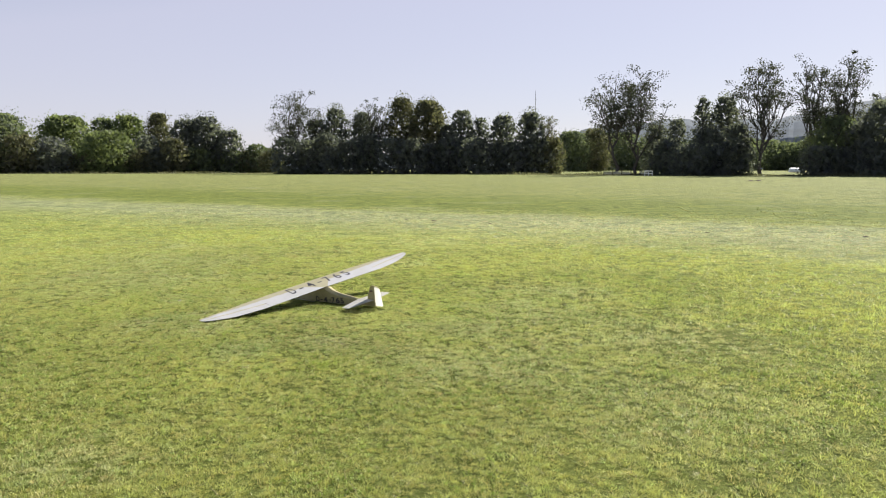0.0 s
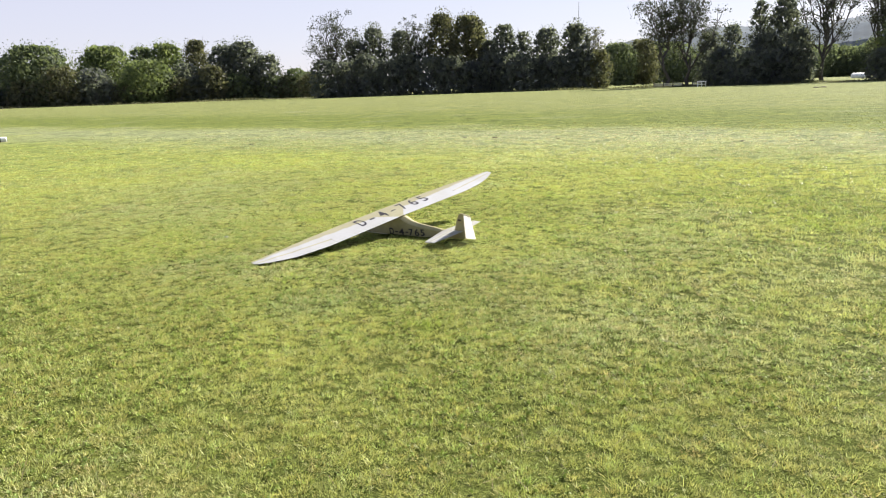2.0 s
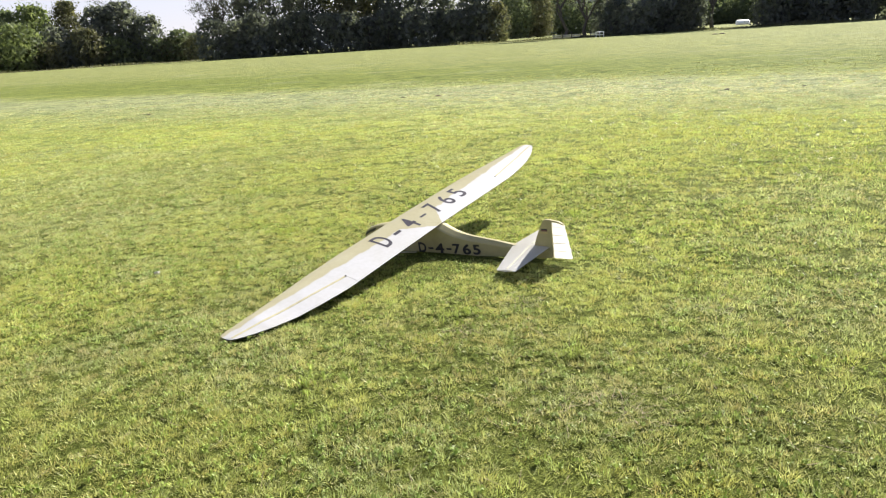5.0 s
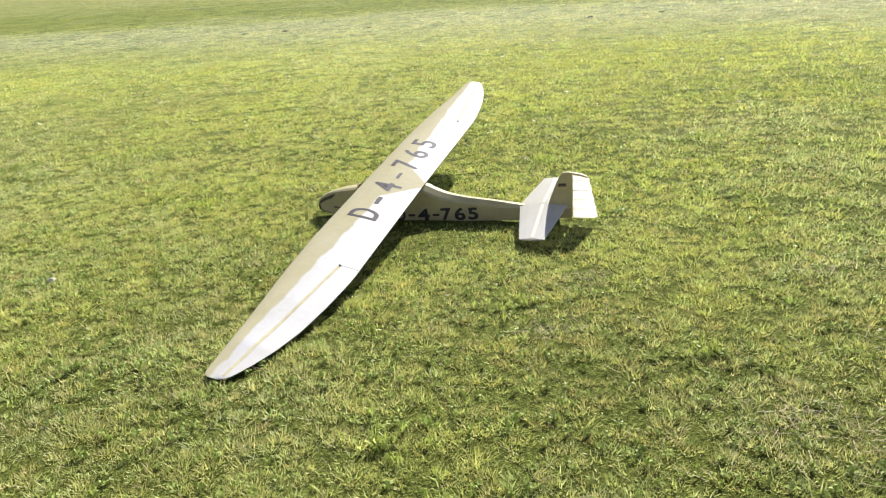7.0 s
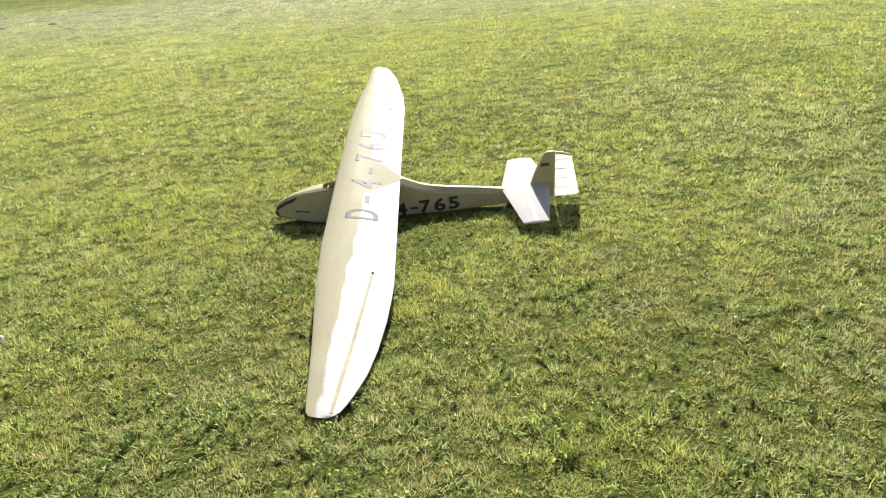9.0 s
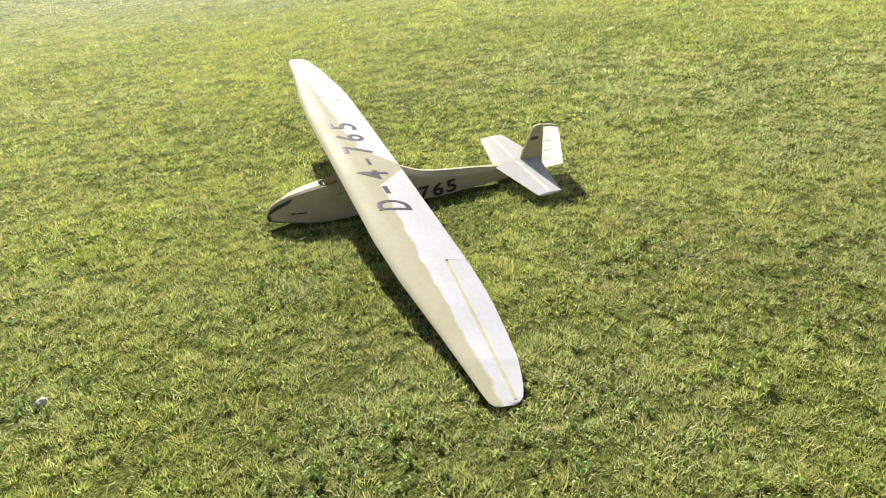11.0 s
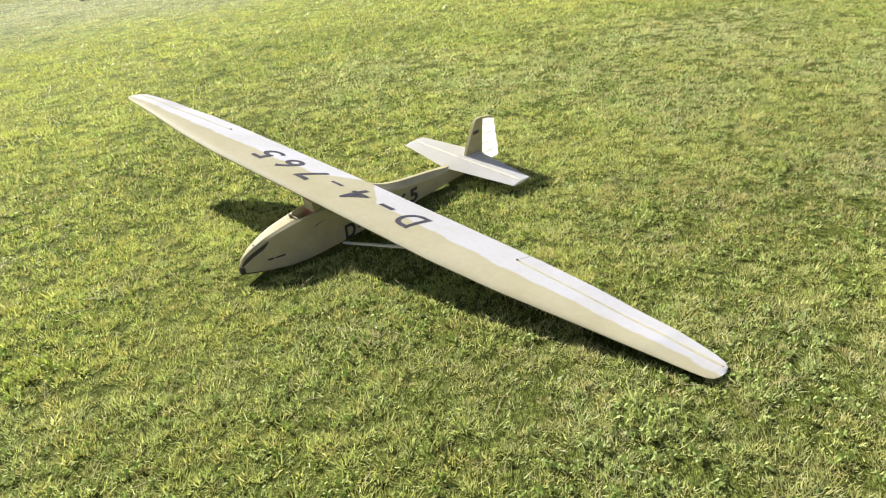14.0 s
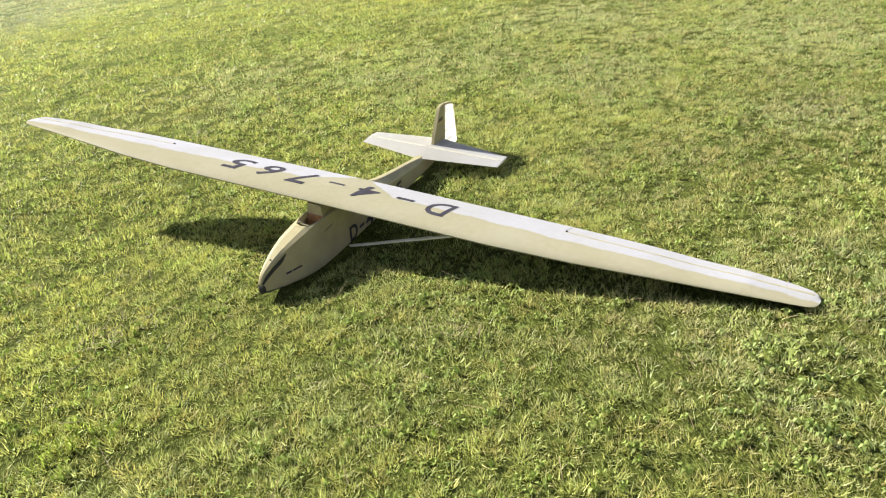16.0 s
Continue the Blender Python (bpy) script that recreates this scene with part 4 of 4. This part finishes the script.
    for s, reach in ((-1, 0.36), (1, 0.33)):
        bm = bmesh.new()
        rings = []
        for k in range(15):
            x = s * (0.012 + (reach - 0.016) * k / 14)
            a = abs(x) / 0.36
            y = -0.79 - 0.012 * a
            z = -0.172 - 0.004 * a + 0.0082 * (1 - a * 0.3)
            rings.append([(x, y + 0.009, z - 0.004), (x, y + 0.008, z + 0.0003), (x, y - 0.008, z + 0.0003), (x, y - 0.009, z - 0.004)])
        loft(bm, rings)
        part("elevator_hinge", bm, PALE_TAPE, tail, "cream hinge tape")

    # fin and rudder
    bm = bmesh.new()
    outline = [(-0.815, -0.172), (-0.835, -0.12), (-0.862, -0.06), (-0.884, -0.018), (-0.893, -0.006), (-0.905, 0.0), (-0.935, 0.0), (-0.944, -0.004), (-0.933, -0.20), (-0.931, -0.236), (-0.83, -0.236)]
    loft(bm, [[(x, y, z) for y, z in outline] for x in (-0.008, 0.008)])
    bmesh.ops.bevel(bm, geom=[e for e in bm.edges], offset=0.002, segments=1, affect="EDGES")
    fin = part("fin", bm, PLY, g, "cream plywood fin with a painted flag")
    bm = bmesh.new()
    edge = [(-0.947, -0.013), (-0.985, -0.019), (-1.018, -0.030)]
    for k in range(4):      # scalloped trailing edge between the ribs
        z0, z1 = -0.034 - 0.050 * k, -0.034 - 0.050 * (k + 1)
        y0, y1 = -1.026 - 0.0075 * k, -1.026 - 0.0075 * (k + 1)
        edge += [(y0, z0), (y0 * 0.5 + y1 * 0.5 + 0.003, (z0 + z1) / 2)]
    edge += [(-1.056, -0.234), (-1.045, -0.241), (-0.936, -0.241)]
    rud = Matrix.Translation((0, -0.930, 0)) @ Matrix.Rotation(radians(-4), 4, "Z") @ Matrix.Translation((0, 0.930, 0))
    loft(bm, [[rud @ Vector((x * (1.0 if y > -0.99 else 0.45), y, z)) for y, z in edge] for x in (-0.006, 0.006)])
    rudder = part("rudder", bm, SAIL, g, "off-white rudder, sun shining through the fabric")
    for k in range(4):
        bm = bmesh.new()
        z = -0.045 - 0.050 * k
        loft(bm, [[rud @ Vector((x, y, z + dz)) for x, dz in ((-0.0063 * c, -0.0015), (0.0063 * c, -0.0015), (0.0063 * c, 0.0015), (-0.0063 * c, 0.0015))] for y, c in ((-0.945, 1.0), (-0.985, 0.9), (-1.022, 0.48))])
        part("rudder_rib", bm, SAIL, rudder)
    bm = bmesh.new()          # wooden edge over the top of the rudder
    loft(bm, [[rud @ Vector((x, y, z)) for y, z in ((-0.946, -0.003), (-0.985, -0.009), (-1.014, -0.021), (-1.021, -0.029), (-1.016, -0.0295), (-0.985, -0.0185), (-0.947, -0.0125))] for x in (-0.0068, 0.0068)])
    part("rudder_tip", bm, PLY, rudder, "cream plywood rudder tip")
    for name, z0, z1, mt in (("flag_stripe", -0.056, -0.066, BLACK), ("flag_stripe", -0.066, -0.073, RED), ("flag_stripe", -0.079, -0.086, GOLD)):
        for s in (-1, 1):
            bm = bmesh.new()
            y_at = lambda z: -0.862 + (z + 0.06) * -0.34
            q = [bm.verts.new((s * 0.0088, y, z)) for y, z in ((y_at(z0) - 0.012, z0), (-0.914, z0), (-0.914, z1), (y_at(z1) - 0.012, z1))]
            bm.faces.new(q)
            part(name, bm, mt, fin)
    return g, wing, body, side_x


glider, wing, fuselage, SIDE = make_glider()


def glyph(text, bold):
    """A flat letter of the built-in font, cut into fine strips, 1 high, starting at x = 0."""
    cu = bpy.data.curves.new("glyph", "FONT")
    cu.body, cu.size, cu.offset, cu.resolution_u = text, 1.0, bold, 4
    ob = new("glyph", cu)
    bpy.context.view_layer.update()
    me = bpy.data.meshes.new_from_object(ob.evaluated_get(bpy.context.evaluated_depsgraph_get()))
    bpy.data.objects.remove(ob)
    bm = bmesh.new()
    bm.from_mesh(me)
    cap = 0.73
    for v in bm.verts:
        v.co = v.co / cap
    for k in range(1, 24):
        for normal in ((0, 1, 0), (1, 0, 0)):
            co = Vector(normal) * (k / 18 - 0.15)
            bmesh.ops.bisect_plane(bm, geom=bm.verts[:] + bm.edges[:] + bm.faces[:], plane_co=co, plane_no=normal)
    lo = min(v.co.x for v in bm.verts)
    wide = max(v.co.x for v in bm.verts) - lo
    for v in bm.verts:
        v.co.x = (v.co.x - lo) / wide
    return bm


def letter_on_wing(ch, x0, x1, y0, y1):
    bm = glyph(ch, 0.012)
    lo, hi = min(v.co.y for v in bm.verts), max(v.co.y for v in bm.verts)
    for v in bm.verts:
        x, y = x0 + (x1 - x0) * v.co.x, y0 + (y1 - y0) * (v.co.y - lo) / (hi - lo)
        v.co = (x, y, wing_top(x, y) + 0.0011)
    part("wing_letter", bm, INK, wing, "dark painted character")


def letter_on_side(ch, y0, y1, z0, z1):
    for s in (-1, 1):
        bm = glyph(ch, 0.03)
        lo, hi = min(v.co.y for v in bm.verts), max(v.co.y for v in bm.verts)
        for v in bm.verts:
            q = v.co.x if s < 0 else 1 - v.co.x
            y, z = y0 + (y1 - y0) * q, z0 + (z1 - z0) * (v.co.y - lo) / (hi - lo)
            v.co = (s * (SIDE(y, z) + 0.0012), y, z)
        part("fuselage_letter", bm, BLACK, fuselage, "black character")


for ch, x0, x1, ya, yb in (("D", -0.494, -0.404, -0.106, 0.034), ("-", -0.338, -0.266, -0.060, -0.038), ("4", -0.190, -0.100, -0.104, 0.036), ("-", -0.034, 0.034, -0.056, -0.040), ("7", 0.106, 0.192, -0.104, 0.036), ("6", 0.266, 0.356, -0.104, 0.034), ("5", 0.424, 0.516, -0.102, 0.034)):
    letter_on_wing(ch, x0, x1, ya, yb)
for ch, ya, yb, za, zb in (("D", -0.010, -0.068, -0.216, -0.146), ("-", -0.083, -0.121, -0.192, -0.179), ("4", -0.134, -0.200, -0.220, -0.149), ("-", -0.216, -0.252, -0.193, -0.181), ("7", -0.262, -0.317, -0.221, -0.150), ("6", -0.332, -0.390, -0.223, -0.150), ("5", -0.404, -0.458, -0.222, -0.152)):
    letter_on_side(ch, ya, yb, za - 0.013, zb - 0.013)


# ---- grass ----
def lattice(x, y, cell, seed):
    """Smooth random values between -1 and 1 over the plan, in blobs of the given size, alike on every call."""
    gx, gy = x / cell + 517.3 * seed, y / cell + 291.7 * seed
    ix, iy = np.floor(gx).astype(np.int64), np.floor(gy).astype(np.int64)
    fx, fy = gx - ix, gy - iy
    fx, fy = fx * fx * (3 - 2 * fx), fy * fy * (3 - 2 * fy)

    def at(i, j):
        h = (i * 374761393 + j * 668265263 + seed * 974634777) & 0xFFFFFFFF
        h = ((h ^ (h >> 13)) * 1274126177) & 0xFFFFFFFF
        h = ((h ^ (h >> 16)) * 2246822519) & 0xFFFFFFFF
        return (h ^ (h >> 15)) / 2147483648.0 - 1.0
    a = at(ix, iy) * (1 - fx) + at(ix + 1, iy) * fx
    b = at(ix, iy + 1) * (1 - fx) + at(ix + 1, iy + 1) * fx
    return a * (1 - fy) + b * fy


def layered(x, y, cell, seed, octaves=4):
    total, weight, norm = np.zeros(len(x)), 1.0, 0.0
    for k in range(octaves):
        total, norm = total + weight * lattice(x, y, cell * 0.47 ** k, seed + k), norm + weight
        weight *= 0.62
    return total / norm


TONES = {"lush": (0.262, 0.300, 0.080), "brown": (0.228, 0.240, 0.112), "pale": (0.286, 0.312, 0.160), "blue": (0.240, 0.276, 0.132)}
PATCHES = {
    "lush": ((3.6, 9.4, 1.3), (4.0, 11.8, 1.6), (-5.8, 19.4, 1.8), (-4.6, 18.3, 1.4), (2.2, 14.3, 2.0), (-2.8, 14.4, 0.9), (-0.1, 13.1, 1.0),
             (-2.1, 11.4, 0.55), (-2.65, 11.2, 0.5), (-3.1, 11.1, 0.5), (1.7, 11.8, 1.1), (-3.0, 10.2, 0.5), (-1.2, 7.3, 0.45), (1.6, 6.4, 0.8), (0.4, 10.4, 0.9), (1.9, 9.9, 1.0)),
    "brown": ((-2.17, 9.05, 0.32), (-1.75, 8.84, 0.42), (-1.9, 8.45, 0.45), (2.1, 8.1, 0.6), (-3.1, 15.4, 0.8), (-2.86, 9.97, 0.22), (-1.0, 7.8, 0.5), (-1.5, 8.1, 0.4)),
    "pale": ((-2.5, 5.2, 0.5), (0.87, 10.8, 0.9), (-2.84, 8.69, 0.45), (-0.35, 8.7, 0.7), (-0.1, 7.3, 0.8), (-3.2, 9.25, 0.4), (-1.6, 8.0, 0.3), (-0.8, 17.5, 1.2), (1.4, 8.2, 1.3), (1.2, 6.2, 1.2), (0.6, 9.4, 0.9)),
    "blue": ((-5.1, 12.2, 1.5), (-5.8, 14.4, 1.6), (-4.9, 26.0, 2.5), (-2.3, 7.7, 0.4), (-3.6, 8.9, 0.4), (-3.85, 10.2, 0.3)),
}


def lawn(x, y):
    """The turf's tint at a place, and how bare (up to 1) and how lush (up to 1) it is."""
    s = 0.49 * x + 0.87 * y + 2.2 * layered(x, y, 6.0, 3)
    c = np.stack([np.interp(s, BAND_AT, [row[i] for row in BAND]) for i in range(3)], 1)
    c = c * (1 + layered(x, y, 1.9, 11)[:, None] * np.array([0.20, 0.20, 0.10]))
    share = {}
    for k, (kind, spots) in enumerate(PATCHES.items()):
        ragged = layered(x, y, 0.5, 21 + 5 * k, 5)
        most = np.clip(layered(x, y, 2.6, 61 + 5 * k, 5) * 2.2 - 0.75, 0, 0.45)
        for px, py, r in spots:
            most = np.maximum(most, np.clip(1.25 - np.hypot(x - px, y - py) / r + 0.8 * ragged, 0, 1) * 0.55)
        share[kind] = most
        c = c * (1 - most[:, None]) + np.array(TONES[kind]) * most[:, None]
    return c * np.array([1.89, 1.68, 1.76]), share["brown"], share["lush"]


TO_GLIDER = np.array(GLIDER_AT.inverted())


def under_glider(x, y):
    """Where the fuselage presses the grass down."""
    lx = TO_GLIDER[0, 0] * x + TO_GLIDER[0, 1] * y + TO_GLIDER[0, 3]
    ly = TO_GLIDER[1, 0] * x + TO_GLIDER[1, 1] * y + TO_GLIDER[1, 3]
    half = np.interp(ly, [-1.0, -0.6, 0.0, 0.2, 0.46], [0.03, 0.06, 0.10, 0.09, 0.05]) * np.where(lx < 0, 1.45, 1.0)
    body = (np.abs(lx) < half) & (ly > -1.07) & (ly < 0.50)
    tip = (lx < -1.30) & (lx > -1.67) & (ly < 0.045) & (ly > -0.15 + 0.20 * np.clip(-lx - 1.3, 0, 1))
    return body | tip


def make_grass():
    """Turf in small domed tufts with gaps between them, fine beside the glider and coarser the farther it stands from it."""
    rng = np.random.default_rng(21)
    ax, ay, bx, by = -0.7, 5.4, -3.2, 10.3
    tris, tints = [], []
    rings = [0.0, 0.9, 1.5, 2.1, 2.8, 3.6, 4.6, 5.8, 7.2, 9.0, 11.2, 14.0, 17.5, 22.0, 28.0]
    for d0, d1 in zip(rings, rings[1:]):
        k = max(((d0 + d1) / 2 + 2.1) / 3.0, 1.0)
        many = int(round(44 / k ** 0.5))                    # blades in a tuft
        x0, x1, y0, y1 = bx - d1, ax + d1, max(ay - d1, -3.0), by + d1
        n = int(DENSITY / many / k ** 2.35 * (x1 - x0) * (y1 - y0))
        x, y = rng.uniform(x0, x1, n), rng.uniform(y0, y1, n)
        t = np.clip(((x - ax) * (bx - ax) + (y - ay) * (by - ay)) / ((bx - ax) ** 2 + (by - ay) ** 2), 0, 1)
        d = np.hypot(x - ax - t * (bx - ax), y - ay - t * (by - ay)) + rng.uniform(-0.12, 0.12, n) * d1
        core = (x > -2.8 - 0.9 * (y - 4.6)) & (y > 4.4 - 0.45 * np.clip(x - 3.0, 0, 6))
        ok = (d >= d0) & (d < d1) & (core | (rng.uniform(0, 1, n) < 0.055))
        ok &= rng.uniform(0, 1, n) < np.clip((25.0 - d) / 16.0, 0, 1)
        x, y, coarse = x[ok], y[ok], np.where(core[ok], 1.0, 3.6)
        tint, bare, lush = lawn(x, y)
        ok = rng.uniform(0, 1, len(x)) > 0.32 * bare
        x, y, coarse, tint, bare, lush = x[ok], y[ok], coarse[ok], tint[ok], bare[ok], lush[ok]
        n = len(x)
        size = np.exp(rng.normal(0, 0.38, n)) * (1 + 0.25 * lush - 0.3 * bare)
        tint = tint * np.exp(rng.normal(0, 0.09, (n, 1))) * (1 + rng.normal(0, 0.05, (n, 3)))
        # the blades of each tuft
        rep = np.repeat(np.arange(n), many)
        q = np.sqrt(rng.uniform(0, 1, len(rep))) * np.where(rng.uniform(0, 1, len(rep)) < 0.22, 1.9, 1.0)     # some stray between the tufts
        ang = rng.uniform(0, 2 * math.pi, len(rep))
        radius = 0.0205 * size[rep] * min(k, 3.0) * coarse[rep]
        bx_, by_ = x[rep] + np.cos(ang) * q * radius, y[rep] + np.sin(ang) * q * radius
        way = ang + rng.normal(0, 0.8, len(rep))
        tilt = np.clip(0.30 + 0.80 * np.minimum(q, 1.2) + rng.normal(0, 0.28, len(rep)), 0.05, 1.5)
        tall = 0.0215 * np.clip(size[rep], 0.5, 1.7) * (1 + 0.30 * min(k - 1, 2.0)) * rng.uniform(0.5, 1.15, len(rep))
        wide = rng.uniform(0.0021, 0.0048, len(rep)) * coarse[rep] * k ** (0.75 if k > 4 else 0.93)
        across = rng.uniform(0, 2 * math.pi, len(rep))
        ok = ~under_glider(bx_, by_)
        bx_, by_, way, tilt, tall, wide, across, rep = (v[ok] for v in (bx_, by_, way, tilt, tall, wide, across, rep))
        z = ground_z(bx_, by_) - 0.002
        dx, dy = np.cos(across) * wide * 0.5, np.sin(across) * wide * 0.5
        tip = np.stack([bx_ + np.cos(way) * tall * np.sin(tilt), by_ + np.sin(way) * tall * np.sin(tilt), z + tall * np.cos(tilt)], 1)
        tris.append(np.stack([np.stack([bx_ - dx, by_ - dy, z], 1), np.stack([bx_ + dx, by_ + dy, z], 1), tip], 1))
        tints.append(tint[rep])
    ob = new("grass", big_mesh("grass", np.concatenate(tris), 3, BLADE, np.concatenate(tints)))
    tagged(ob, "short mown lawn grass blades, green and yellowish", "grass", kind="stuff")


DENSITY = 39500                 # blades a square metre where they stand closest


def rosettes(rng, x, y, leaves, length, width, lift):
    """Flat weeds at many places at once: leaves that spread from one root, each of two quads."""
    rep = np.repeat(np.arange(len(x)), leaves)
    n = len(rep)
    a = 2 * math.pi * (np.tile(np.arange(leaves), len(x)) / leaves) + rng.uniform(-0.5, 0.5, n) + np.repeat(rng.uniform(0, 6.28, len(x)), leaves)
    ln, w = length[rep] * rng.uniform(0.6, 1.1, n), width[rep] * rng.uniform(0.7, 1.2, n)
    d = np.stack([np.cos(a), np.sin(a), np.zeros(n)], 1)
    s = np.stack([-np.sin(a), np.cos(a), rng.normal(0, 0.25, n)], 1) * (w / 2)[:, None]
    o = np.stack([x[rep], y[rep], ground_z(x[rep], y[rep]) + 0.004], 1)
    up = np.array([0, 0, 1.0])
    m = o + d * (ln * 0.5)[:, None] + up * (lift[rep] * rng.uniform(0.7, 1.3, n))[:, None]
    e = o + d * ln[:, None] + up * (lift[rep] * rng.uniform(0.2, 1.0, n))[:, None]
    return np.stack([np.stack([o - s * 0.3, o + s * 0.3, m + s, m - s], 1), np.stack([m - s, m + s, e + s * 0.25, e - s * 0.25], 1)], 1).reshape(-1, 4, 3)


def around(rng, spots, many, spread):
    """Points scattered round given spots (x, y, size)."""
    rows = [(x + rng.normal(0, spread * s), y + rng.normal(0, spread * s)) for x, y, s in spots for _ in range(int(many * s))]
    return np.array(rows).T


def make_weeds():
    rng = np.random.default_rng(5)
    # clover and plantain all through the turf
    x, y = rng.uniform(-5, 3.2, 19000), rng.uniform(4.5, 13, 19000)
    ok = (layered(x, y, 0.9, 81) > -0.12) & ~under_glider(x, y)
    x, y = x[ok], y[ok]
    n = len(x)
    broad = [rosettes(rng, x, y, 4, rng.uniform(0.010, 0.024, n), rng.uniform(0.006, 0.011, n), rng.uniform(0.008, 0.017, n))]
    # dark broad-leaved plants standing out of the lawn
    x, y = around(rng, ((-3.35, 8.55, 1.3), (-3.32, 8.78, 0.8), (-3.57, 9.32, 1.0), (-3.61, 9.6, 0.9), (-3.03, 10.0, 0.7), (-3.41, 8.91, 1.0), (-3.85, 10.28, 0.8),
                        (-2.65, 8.07, 1.0), (-3.53, 9.2, 0.8), (-2.1, 7.47, 1.2), (-2.25, 7.8, 1.0), (0.56, 7.55, 0.8), (0.54, 5.68, 0.9), (-3.55, 6.82, 0.9),
                        (-5.6, 12.5, 1.0), (-2.7, 11.05, 0.8), (-0.25, 6.55, 0.8), (0.5, 7.4, 0.8)), 8, 0.09)
    n = len(x)
    broad.append(rosettes(rng, x, y, 6, rng.uniform(0.013, 0.027, n), rng.uniform(0.006, 0.011, n), rng.uniform(0.010, 0.022, n)))
    # fresh bright clumps
    x, y = around(rng, ((-1.97, 9.02, 1.0), (-1.53, 8.45, 0.8), (-2.66, 8.38, 0.9), (-3.26, 9.12, 0.9), (-1.45, 7.24, 1.1), (0.2, 8.0, 0.9), (1.2, 7.0, 0.9), (-3.1, 11.05, 0.9), (-0.9, 11.0, 0.8)), 22, 0.05)
    n = len(x)
    lush = [rosettes(rng, x, y, 5, rng.uniform(0.018, 0.036, n), rng.uniform(0.004, 0.008, n), rng.uniform(0.014, 0.032, n))]
    for name, rows, mt, label in (("weeds", broad, WEED, "broad-leaved weeds and clover in the lawn"), ("lush_grass_clumps", lush, LUSH, "bright yellow-green fresh grass clumps")):
        co = np.concatenate(rows)
        root = co.reshape(-1, 2, 4, 3)[:, 0, 0]
        tint = lawn(root[:, 0], root[:, 1])[0]
        tint = np.repeat(tint, 2, 0)
        ob = new(name, big_mesh(name, co, 4, mt, tint))
        tagged(ob, label, name.replace("_", " "), kind="stuff")
    # dead stalks, strewn and in small matted heaps
    x, y = rng.uniform(-6, 3, 2600), rng.uniform(3.6, 14, 2600)
    hx, hy = around(rng, ((1.07, 9.65, 1.4), (0.17, 11.05, 1.3), (-1.96, 8.79, 1.0), (-1.65, 9.1, 1.0), (-0.3, 11.7, 1.2), (-2.55, 11.12, 1.0), (-1.6, 8.0, 1.2),
                          (-0.75, 8.8, 1.2), (-1.44, 7.88, 1.0), (-2.86, 9.97, 0.7)), 30, 0.06)
    x, y = np.concatenate([x, hx]), np.concatenate([y, hy])
    ok = ~under_glider(x, y)
    x, y = x[ok], y[ok]
    n = len(x)
    a, ln = rng.uniform(0, 6.28, n), rng.uniform(0.03, 0.085, n)
    d = np.stack([np.cos(a), np.sin(a), rng.uniform(-0.1, 0.45, n)], 1) * ln[:, None]
    s = np.stack([-np.sin(a), np.cos(a), np.zeros(n)], 1) * 0.0011
    o = np.stack([x, y, ground_z(x, y) + rng.uniform(0.008, 0.028, n)], 1)
    ob = new("dry_stalks", big_mesh("dry_stalks", np.stack([o - s, o + s, o + d + s * 0.5, o + d - s * 0.5], 1), 4, STRAW))
    tagged(ob, "dead straw-coloured stalks lying in the lawn", "dry stalks", kind="stuff")


make_grass()
make_weeds()
